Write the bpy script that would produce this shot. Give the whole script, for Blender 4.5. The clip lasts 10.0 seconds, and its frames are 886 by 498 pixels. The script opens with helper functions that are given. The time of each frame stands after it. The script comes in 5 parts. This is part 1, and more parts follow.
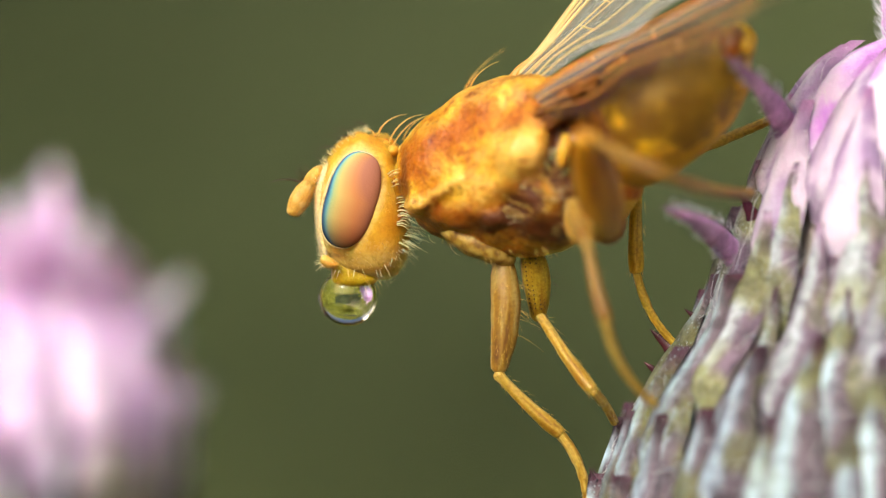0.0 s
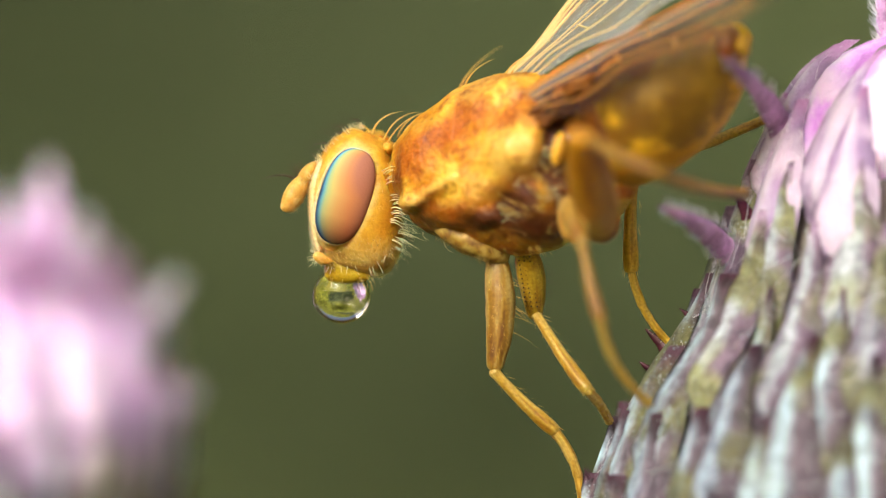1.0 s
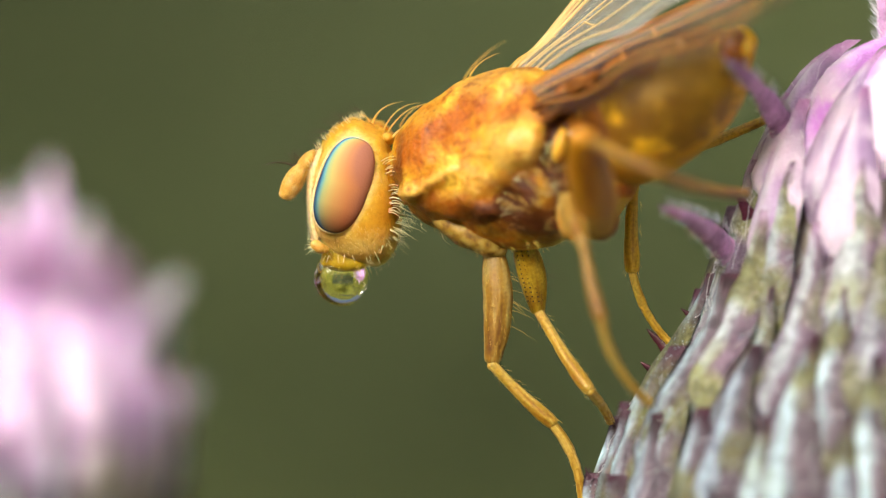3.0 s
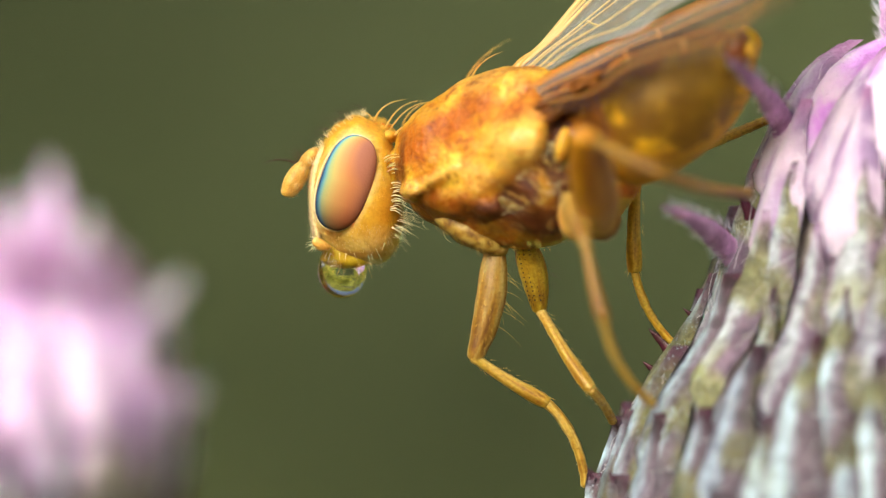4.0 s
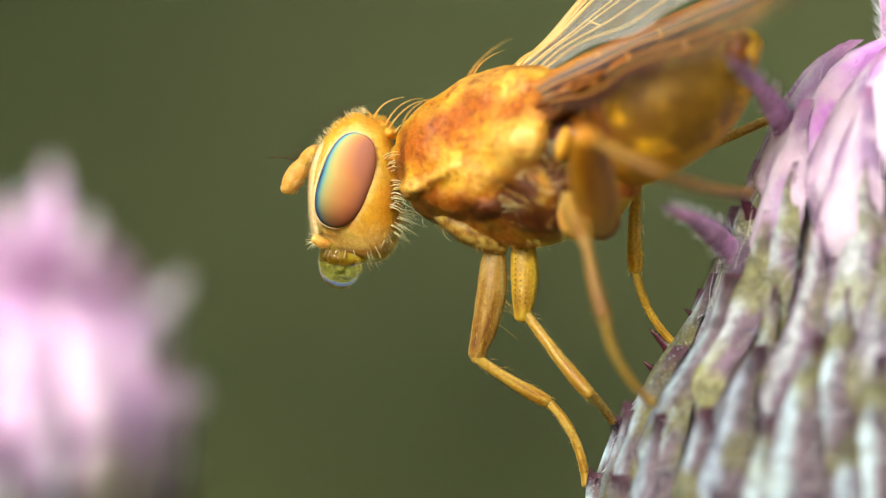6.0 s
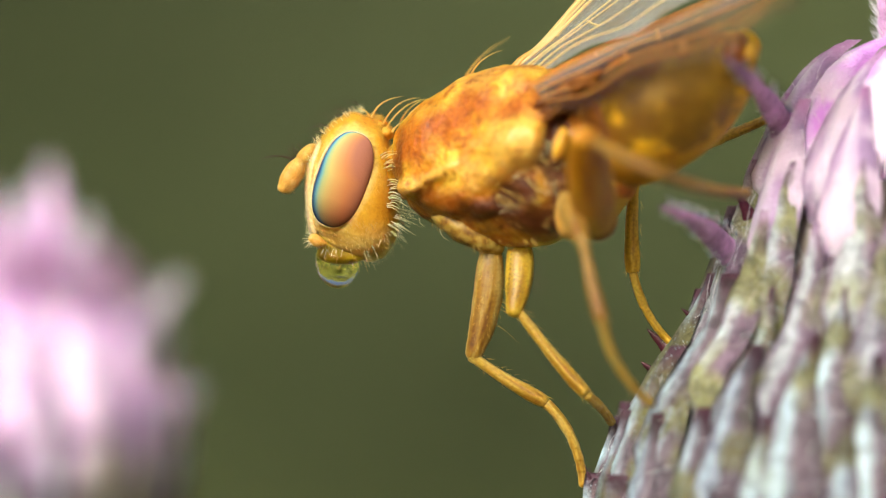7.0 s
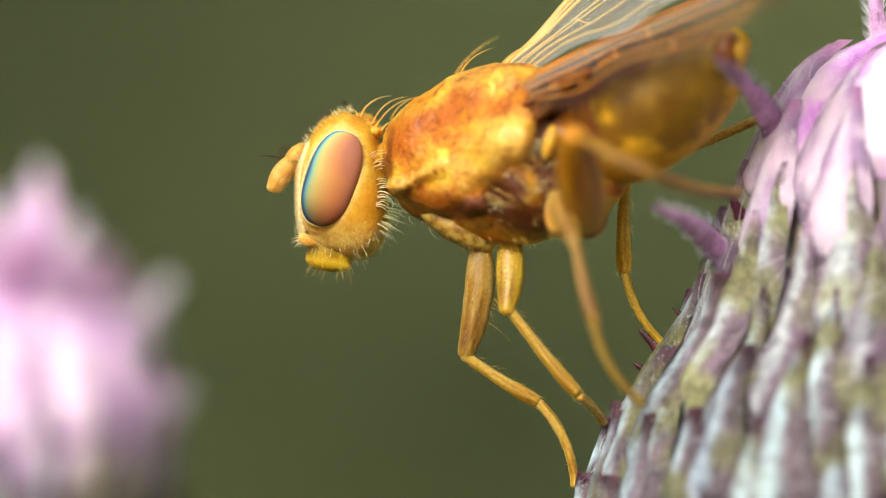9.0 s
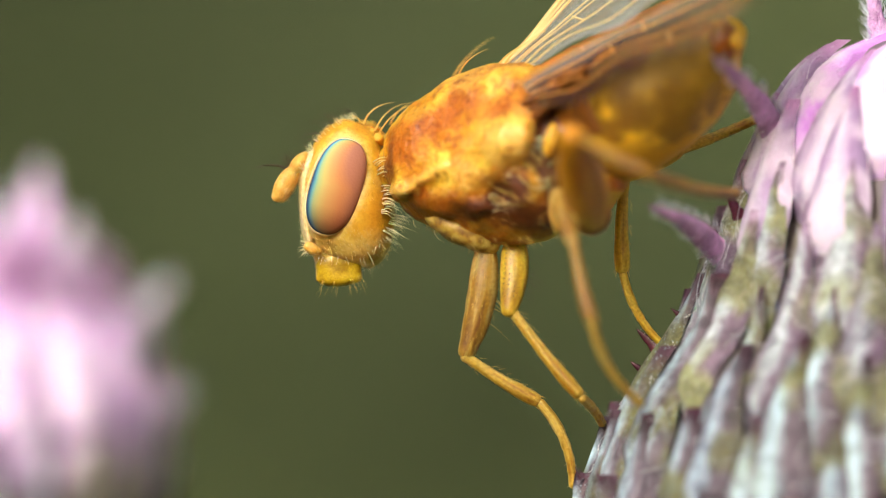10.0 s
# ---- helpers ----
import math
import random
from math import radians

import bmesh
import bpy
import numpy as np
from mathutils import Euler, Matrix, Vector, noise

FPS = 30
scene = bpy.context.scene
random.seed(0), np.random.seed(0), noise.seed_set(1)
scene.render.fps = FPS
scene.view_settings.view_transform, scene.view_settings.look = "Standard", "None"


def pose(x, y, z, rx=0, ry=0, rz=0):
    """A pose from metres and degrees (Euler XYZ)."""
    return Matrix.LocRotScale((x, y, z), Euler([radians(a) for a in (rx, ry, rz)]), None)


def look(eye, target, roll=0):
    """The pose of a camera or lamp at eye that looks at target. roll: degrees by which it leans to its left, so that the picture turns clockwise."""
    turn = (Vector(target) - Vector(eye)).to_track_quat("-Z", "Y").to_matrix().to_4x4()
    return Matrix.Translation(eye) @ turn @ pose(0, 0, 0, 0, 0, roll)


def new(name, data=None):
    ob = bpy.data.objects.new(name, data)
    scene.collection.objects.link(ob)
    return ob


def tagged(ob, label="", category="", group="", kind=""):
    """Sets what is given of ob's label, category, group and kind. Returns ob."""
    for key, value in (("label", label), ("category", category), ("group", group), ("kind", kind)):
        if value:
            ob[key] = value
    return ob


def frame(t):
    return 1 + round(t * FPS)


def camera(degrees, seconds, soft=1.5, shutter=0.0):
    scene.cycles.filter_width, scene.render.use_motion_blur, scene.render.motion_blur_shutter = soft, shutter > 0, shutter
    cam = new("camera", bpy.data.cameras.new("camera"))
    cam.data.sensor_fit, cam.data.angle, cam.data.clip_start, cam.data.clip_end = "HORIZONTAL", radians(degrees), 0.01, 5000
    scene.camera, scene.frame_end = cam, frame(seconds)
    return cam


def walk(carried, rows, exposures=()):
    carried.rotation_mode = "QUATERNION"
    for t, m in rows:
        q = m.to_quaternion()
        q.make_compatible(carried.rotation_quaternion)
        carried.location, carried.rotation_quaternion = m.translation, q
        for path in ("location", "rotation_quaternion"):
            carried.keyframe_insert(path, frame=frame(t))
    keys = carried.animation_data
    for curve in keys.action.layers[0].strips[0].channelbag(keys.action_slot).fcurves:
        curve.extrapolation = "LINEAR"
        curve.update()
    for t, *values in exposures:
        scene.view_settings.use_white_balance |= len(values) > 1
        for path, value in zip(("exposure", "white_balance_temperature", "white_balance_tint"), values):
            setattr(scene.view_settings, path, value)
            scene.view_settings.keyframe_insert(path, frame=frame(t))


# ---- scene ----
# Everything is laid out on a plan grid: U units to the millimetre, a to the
# right, b downwards, d millimetres away from the lens's plane of sharpness.
U = 178.2
MM = 0.001
HEIGHT = 0.55          # the plane's middle above the meadow, in metres
REACH = 100.0          # lens to plane of sharpness, in millimetres


def G(a, b, d=0.0):
    return Vector(((a - 784) / U, d, (441 - b) / U))


def place(v):
    """Millimetres of the plan to metres of the world."""
    return Vector((v[0] * MM, v[1] * MM, v[2] * MM + HEIGHT))


# ---- camera ----
cam = camera(5.04, 10.0, soft=1.2)
cam.data.dof.use_dof = True
cam.data.dof.focus_distance = REACH * MM
cam.data.dof.aperture_fstop = 66.0
PAN = [(0.0, 1.5, 1.2), (0.5, -7.7, 0), (1.0, -7.7, 0), (1.5, 0.3, 0.2), (2.0, -4.8, 0.2), (2.5, -6.4, 0),
       (4.0, -1.7, 0), (4.5, 0, 0), (5.0, 0, 0), (5.5, 0, 0), (7.0, -5.0, 0), (7.5, -10, 0), (8.0, -13.8, 0),
       (8.5, -17, 0), (9.0, -20, 0), (9.5, -23, 0), (10.0, -23.2, 0)]
SHEET = math.degrees(1 / U / REACH)      # one plan unit seen from the lens
walk(cam, [(t, pose(0, -REACH * MM, HEIGHT, 90 + dy * SHEET, 0, dx * SHEET)) for t, dx, dy in PAN])

# ---- light ----
SUN_UP, SUN_SIDE = 31.0, -24.0         # elevation; to the right of the lens's back
world = bpy.data.worlds.new("sky")
scene.world = world
world.use_nodes = True
wn = world.node_tree.nodes
sky = wn.new("ShaderNodeTexSky")
sky.sky_type = "NISHITA"
sky.sun_disc = False
sky.dust_density = 10.0
sky.air_density = 1.0
sky.ozone_density = 0.5
sky.sun_elevation = radians(SUN_UP)
sky.sun_rotation = radians(180 - SUN_SIDE)
wn["Background"].inputs["Strength"].default_value = 0.15
world.node_tree.links.new(sky.outputs[0], wn["Background"].inputs["Color"])
sun = new("sun", bpy.data.lights.new("sun", "SUN"))
sun.data.energy = 2.6
sun.data.angle = radians(14.0)
sun.data.color = (0.96, 0.98, 1.0)
sun_from = Vector((math.sin(radians(SUN_SIDE)) * math.cos(radians(SUN_UP)),
                   -math.cos(radians(SUN_SIDE)) * math.cos(radians(SUN_UP)), math.sin(radians(SUN_UP))))
sun.matrix_world = look(sun_from * 3, (0, 0, 0))
scene.view_settings.exposure = -0.04


# ---- materials ----
def shader(name):
    m = bpy.data.materials.new(name)
    m.use_nodes = True
    nt = m.node_tree
    return m, nt, nt.nodes["Principled BSDF"]


def node(nt, kind, links=(), **settings):
    n = nt.nodes.new(kind)
    for key, value in settings.items():
        n.inputs[key.replace("_", " ")].default_value = value
    for socket, source in links:
        nt.links.new(source, n.inputs[socket])
    return n


def ramp(nt, source, stops):
    r = nt.nodes.new("ShaderNodeValToRGB")
    els = r.color_ramp.elements
    while len(els) < len(stops):
        els.new(0.5)
    for e, (p, c) in zip(els, stops):
        e.position, e.color = p, (*c, 1)
    nt.links.new(source, r.inputs[0])
    return r.outputs[0]


def mix(nt, fac, a, b, blend="MIX"):
    m = nt.nodes.new("ShaderNodeMix")
    m.data_type, m.blend_type = "RGBA", blend
    for i, v in ((0, fac), (6, a), (7, b)):
        if isinstance(v, (int, float)):
            m.inputs[i].default_value = v
        elif isinstance(v, tuple):
            m.inputs[i].default_value = (*v, 1)
        else:
            nt.links.new(v, m.inputs[i])
    return m.outputs[2]


def bump(nt, height, strength, distance, target):
    b = node(nt, "ShaderNodeBump", [("Height", height)], Strength=strength, Distance=distance)
    nt.links.new(b.outputs[0], target.inputs["Normal"])


def cuticle(name, stops, grain=4000, rough=0.38, sss=0.3, coat=0.15, relief=0.25, depth=0.00002):
    """Insect skin: blotches, a fine grain over them, a little light passing through."""
    m, nt, p = shader(name)
    co = node(nt, "ShaderNodeTexCoord").outputs["Object"]
    blotch = node(nt, "ShaderNodeTexNoise", [("Vector", co)], Scale=grain, Detail=3.0, Roughness=0.55)
    fine = node(nt, "ShaderNodeTexNoise", [("Vector", co)], Scale=grain * 9, Detail=2.0)
    col = ramp(nt, blotch.outputs[0], stops)
    shade = ramp(nt, fine.outputs[0], [(0.25, (0.72, 0.68, 0.6)), (0.6, (1, 1, 1))])
    col = mix(nt, 1.0, col, shade, "MULTIPLY")
    nt.links.new(col, p.inputs["Base Color"])
    p.inputs["Roughness"].default_value = rough
    p.inputs["Subsurface Weight"].default_value = sss
    p.inputs["Subsurface Radius"].default_value = (1.0, 0.55, 0.15)
    p.inputs["Subsurface Scale"].default_value = 0.00022
    p.inputs["Specular IOR Level"].default_value = 0.3
    p.inputs["Coat Weight"].default_value = coat
    p.inputs["Coat Roughness"].default_value = 0.25
    both = node(nt, "ShaderNodeMath", [(0, blotch.outputs[0]), (1, fine.outputs[0])])
    bump(nt, both.outputs[0], relief, depth, p)
    return m


M_BACK = cuticle("back_cuticle", [(0.3, (0.55, 0.15, 0.006)), (0.5, (0.72, 0.27, 0.010)), (0.7, (0.78, 0.38, 0.020))], 2400, rough=0.33)
M_PALE = cuticle("pale_cuticle", [(0.3, (0.62, 0.30, 0.020)), (0.55, (0.78, 0.46, 0.05)), (0.75, (0.85, 0.58, 0.12))], 3000)
M_ROSE = cuticle("rose_cuticle", [(0.3, (0.66, 0.32, 0.07)), (0.55, (0.74, 0.43, 0.09)), (0.75, (0.62, 0.27, 0.03))], 2600)
M_RUST = cuticle("rust_cuticle", [(0.3, (0.14, 0.028, 0.005)), (0.5, (0.30, 0.08, 0.008)), (0.7, (0.50, 0.17, 0.014))], 3200)
M_HEAD = cuticle("head_cuticle", [(0.3, (0.58, 0.22, 0.012)), (0.48, (0.74, 0.38, 0.035)), (0.62, (0.82, 0.52, 0.10)), (0.78, (0.66, 0.28, 0.02))], 1900, rough=0.5, relief=0.3, coat=0.05)
M_RIM = cuticle("eye_rim_cuticle", [(0.3, (0.84, 0.60, 0.24)), (0.7, (0.90, 0.74, 0.42))], 3000, rough=0.5, relief=0.25, coat=0.03)
M_ANT = cuticle("antenna_cuticle", [(0.34, (0.66, 0.34, 0.05)), (0.5, (0.78, 0.46, 0.10)), (0.66, (0.86, 0.60, 0.22))], 9000, rough=0.55, relief=0.4)
M_TONGUE = cuticle("proboscis_cuticle", [(0.34, (0.36, 0.21, 0.008)), (0.5, (0.58, 0.37, 0.014)), (0.66, (0.68, 0.47, 0.03))], 7000, rough=0.35, coat=0.2)
M_TERG = cuticle("tergite_cuticle", [(0.3, (0.11, 0.032, 0.004)), (0.5, (0.26, 0.09, 0.007)), (0.75, (0.18, 0.05, 0.005))], 2600, rough=0.55, coat=0.0)


def leg_surface(name, light, middle, dark):
    """Leg skin with streaks that run along the limb."""
    m, nt, p = shader(name)
    tc = node(nt, "ShaderNodeTexCoord")
    run = node(nt, "ShaderNodeMapping", [("Vector", tc.outputs["UV"])])
    run.inputs["Scale"].default_value = (2.2, 9.0, 1.0)
    streak = node(nt, "ShaderNodeTexNoise", [("Vector", run.outputs[0])], Scale=1.0, Detail=3.0)
    fine = node(nt, "ShaderNodeTexNoise", [("Vector", tc.outputs["Object"])], Scale=30000.0, Detail=2.0)
    col = ramp(nt, streak.outputs[0], [(0.32, dark), (0.48, middle), (0.62, light), (0.75, middle)])
    col = mix(nt, 1.0, col, ramp(nt, fine.outputs[0], [(0.3, (0.70, 0.64, 0.55)), (0.6, (1, 1, 1))]), "MULTIPLY")
    nt.links.new(col, p.inputs["Base Color"])
    p.inputs["Roughness"].default_value = 0.46
    p.inputs["Subsurface Weight"].default_value = 0.3
    p.inputs["Subsurface Radius"].default_value = (1.0, 0.55, 0.15)
    p.inputs["Subsurface Scale"].default_value = 0.00010
    p.inputs["Coat Weight"].default_value = 0.06
    p.inputs["Coat Roughness"].default_value = 0.35
    both = node(nt, "ShaderNodeMath", [(0, streak.outputs[0]), (1, fine.outputs[0])])
    bump(nt, both.outputs[0], 0.35, 0.00002, p)
    return m


def plated_surface(title, size, stops, pale_tone, rust_tone, deep_tone, relief, grain=(0.62, 0.55, 0.45), coat=0.14, mottle=1.0):
    """Amber skin with pale, rusty and deep orange plates (point values 'pale', 'rust' and 'deep' on the mesh)."""
    m, nt, p = shader(title)
    co = node(nt, "ShaderNodeTexCoord").outputs["Object"]
    blotch = node(nt, "ShaderNodeTexNoise", [("Vector", co)], Scale=size, Detail=3.0, Roughness=0.5, Distortion=0.8)
    vein = node(nt, "ShaderNodeTexNoise", [("Vector", co)], Scale=size * 3.2, Detail=4.0, Roughness=0.62, Distortion=1.2)
    fine = node(nt, "ShaderNodeTexNoise", [("Vector", co)], Scale=22000.0, Detail=2.0)
    col = ramp(nt, blotch.outputs[0], stops)
    # the rusty value carries both rusty skin and painted shade
    for k, (name, tone) in enumerate((("deep", deep_tone), ("pale", pale_tone), ("rust_shade", rust_tone))):
        at = nt.nodes.new("ShaderNodeAttribute")
        at.attribute_name = name
        w = node(nt, "ShaderNodeMath", [(0, vein.outputs[0])])
        w.operation = "MULTIPLY_ADD"
        w.inputs[1].default_value = (0.9, 0.7, 1.1)[k]
        w.inputs[2].default_value = (-0.52, -0.42, -0.62)[k]
        f = node(nt, "ShaderNodeMath", [(0, at.outputs["Fac"]), (2, w.outputs[0])])
        f.operation = "MULTIPLY_ADD"
        f.inputs[1].default_value = 1.0
        f.use_clamp = True
        col = mix(nt, f.outputs[0], col, tone)
    col = mix(nt, mottle, col, ramp(nt, vein.outputs[0], [(0.33, (0.50, 0.36, 0.28)), (0.44, (0.88, 0.82, 0.75)), (0.54, (1, 1, 1)), (0.66, (1.08, 1.18, 1.6))]), "MULTIPLY")
    col = mix(nt, 1.0, col, ramp(nt, fine.outputs[0], [(0.3, grain), (0.6, (1, 1, 1))]), "MULTIPLY")
    nt.links.new(col, p.inputs["Base Color"])
    p.inputs["Roughness"].default_value = 0.46
    p.inputs["Specular IOR Level"].default_value = 0.35
    p.inputs["Subsurface Weight"].default_value = 0.4
    p.inputs["Subsurface Radius"].default_value = (1.0, 0.5, 0.12)
    p.inputs["Subsurface Scale"].default_value = 0.00018
    p.inputs["Coat Weight"].default_value = coat
    p.inputs["Coat Roughness"].default_value = 0.2
    both = node(nt, "ShaderNodeMath", [(0, vein.outputs[0]), (1, fine.outputs[0])])
    bump(nt, both.outputs[0], relief, 0.00005, p)
    return m


def belly():
    """Yellow membrane with an olive-brown patch on the flank."""
    m, nt, p = shader("belly_cuticle")
    co = node(nt, "ShaderNodeTexCoord").outputs["Object"]
    wob = node(nt, "ShaderNodeTexNoise", [("Vector", co)], Scale=2500.0, Detail=3.0)
    uv = node(nt, "ShaderNodeTexCoord").outputs["UV"]
    shift = node(nt, "ShaderNodeVectorMath", [(0, uv)])
    shift.operation = "SUBTRACT"
    shift.inputs[1].default_value = (0.60, 0.74, 0)
    size = node(nt, "ShaderNodeVectorMath", [(0, shift.outputs[0])])
    size.operation = "MULTIPLY"
    size.inputs[1].default_value = (1.9, 2.7, 0)
    far = node(nt, "ShaderNodeVectorMath", [(0, size.outputs[0])])
    far.operation = "LENGTH"
    near = node(nt, "ShaderNodeMath", [(0, far.outputs["Value"]), (1, wob.outputs[0])])
    patch = ramp(nt, near.outputs[0], [(0.70, (0.07, 0.045, 0.009)), (0.92, (0.16, 0.10, 0.012)), (1.12, (0.74, 0.42, 0.022))])
    col = mix(nt, 0.32, patch, ramp(nt, wob.outputs[0], [(0.38, (0.36, 0.16, 0.007)), (0.50, (0.50, 0.26, 0.012)), (0.62, (0.66, 0.36, 0.02))]))
    # rusty root marking that also paints the crevice's shade behind the thorax
    along = node(nt, "ShaderNodeSeparateXYZ", [(0, uv)])
    root_zone = node(nt, "ShaderNodeMath", [(0, wob.outputs[0]), (2, along.outputs[0])])
    root_zone.operation = "MULTIPLY_ADD"
    root_zone.inputs[1].default_value = 0.16
    col = mix(nt, ramp(nt, root_zone.outputs[0], [(0.28, (1, 1, 1)), (0.48, (0, 0, 0))]), col, (0.26, 0.09, 0.006))
    nt.links.new(col, p.inputs["Base Color"])
    p.inputs["Roughness"].default_value = 0.5
    p.inputs["Specular IOR Level"].default_value = 0.2
    p.inputs["Subsurface Weight"].default_value = 0.9
    p.inputs["Subsurface Radius"].default_value = (1.0, 0.8, 0.25)
    p.inputs["Subsurface Scale"].default_value = 0.00045
    bump(nt, wob.outputs[0], 0.2, 0.00002, p)
    return m


def eye_surface():
    """Facets with bands of structural colour from the front margin to the back."""
    m, nt, p = shader("compound_eye_facets")
    tc = node(nt, "ShaderNodeTexCoord")
    sep = node(nt, "ShaderNodeSeparateXYZ", [(0, tc.outputs["UV"])])
    wob = node(nt, "ShaderNodeTexNoise", [("Vector", tc.outputs["Object"])], Scale=3000.0, Detail=2.0)
    k = node(nt, "ShaderNodeMath", [(0, wob.outputs[0])])
    k.operation = "MULTIPLY_ADD"
    k.inputs[1].default_value = 0.06
    nt.links.new(sep.outputs[0], k.inputs[2])
    bands = ramp(nt, k.outputs[0], [(0.035, (0.03, 0.05, 0.13)), (0.065, (0.05, 0.17, 0.30)), (0.11, (0.15, 0.38, 0.36)), (0.17, (0.34, 0.42, 0.18)),
                                    (0.27, (0.47, 0.39, 0.12)), (0.42, (0.52, 0.30, 0.09)), (0.66, (0.52, 0.21, 0.075)), (0.95, (0.42, 0.16, 0.09))])
    # shade on the eye's underside and a cool sheen on top, painted in
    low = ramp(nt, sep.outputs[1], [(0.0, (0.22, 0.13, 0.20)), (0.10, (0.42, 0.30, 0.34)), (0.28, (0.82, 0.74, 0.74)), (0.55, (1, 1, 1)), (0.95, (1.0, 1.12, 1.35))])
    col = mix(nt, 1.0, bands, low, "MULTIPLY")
    nt.links.new(col, p.inputs["Base Color"])
    p.inputs["Roughness"].default_value = 0.5
    p.inputs["Specular IOR Level"].default_value = 0.12
    p.inputs["Coat Weight"].default_value = 0.03
    p.inputs["Coat Roughness"].default_value = 0.30
    facets = node(nt, "ShaderNodeTexVoronoi", [("Vector", tc.outputs["Object"])], Scale=42000.0)
    bump(nt, facets.outputs["Distance"], 0.2, 0.000012, p)
    return m


def hair_surface(name, colour, through_light=0.4):
    m, nt, p = shader(name)
    p.inputs["Base Color"].default_value = (*colour, 1)
    p.inputs["Roughness"].default_value = 0.35
    p.inputs["Subsurface Weight"].default_value = through_light
    p.inputs["Subsurface Scale"].default_value = 0.00005
    return m


def wing_surface(name, clear, brown, thin, dense, base_cloud=0.0):
    """Film with cloudy bands and a silvery gloss; UV runs from root to tip and from the leading to the trailing edge."""
    m, nt, p = shader(name)
    tc = node(nt, "ShaderNodeTexCoord")
    uv = node(nt, "ShaderNodeSeparateXYZ", [(0, tc.outputs["UV"])])
    long = node(nt, "ShaderNodeMapping", [("Vector", tc.outputs["UV"])])
    long.inputs["Scale"].default_value = (3.0, 5.0, 1.0)
    wob = node(nt, "ShaderNodeTexNoise", [("Vector", long.outputs[0])], Scale=2.2, Detail=5.0, Roughness=0.6, Distortion=0.8)
    root_cloud = node(nt, "ShaderNodeMath", [(0, ramp(nt, uv.outputs[0], [(0.04, (0, 0, 0)), (0.14, (1, 1, 1)), (0.34, (0.7, 0.7, 0.7)), (0.48, (0, 0, 0))])), (2, wob.outputs[0])])
    root_cloud.operation = "MULTIPLY_ADD"
    root_cloud.inputs[1].default_value = base_cloud
    cloud = ramp(nt, root_cloud.outputs[0], [(0.36, clear), (0.48, tuple(0.55 * x + 0.45 * y for x, y in zip(clear, brown))), (0.62, brown)])
    # grey mixed in along the leading edge paints the silvery glints
    if base_cloud:
        cloud = mix(nt, ramp(nt, uv.outputs[1], [(0.10, (0.75, 0.75, 0.75)), (0.42, (0, 0, 0))]), cloud, (0.36, 0.34, 0.30))
    nt.links.new(cloud, p.inputs["Base Color"])
    alpha = ramp(nt, root_cloud.outputs[0], [(0.36, (thin,) * 3), (0.62, (dense,) * 3)])
    fray = ramp(nt, uv.outputs[1], [(0.25, (1, 1, 1)), (0.75, (0.78, 0.78, 0.78)), (1.0, (0.35, 0.35, 0.35))]) if base_cloud else None
    if fray:
        alpha = mix(nt, 1.0, alpha, fray, "MULTIPLY")
    nt.links.new(alpha, p.inputs["Alpha"])
    p.inputs["Roughness"].default_value = 0.22
    p.inputs["Coat Weight"].default_value = 0.3
    fold = node(nt, "ShaderNodeTexNoise", [("Vector", long.outputs[0])], Scale=9.0, Detail=2.0)
    bump(nt, fold.outputs[0], 0.6, 0.00003, p)
    return m


def water_surface():
    m, nt, p = shader("clear_water")
    p.inputs["Base Color"].default_value = (1.0, 1.0, 1.0, 1)
    p.inputs["Roughness"].default_value = 0.0
    p.inputs["IOR"].default_value = 1.34
    p.inputs["Transmission Weight"].default_value = 1.0
    return m


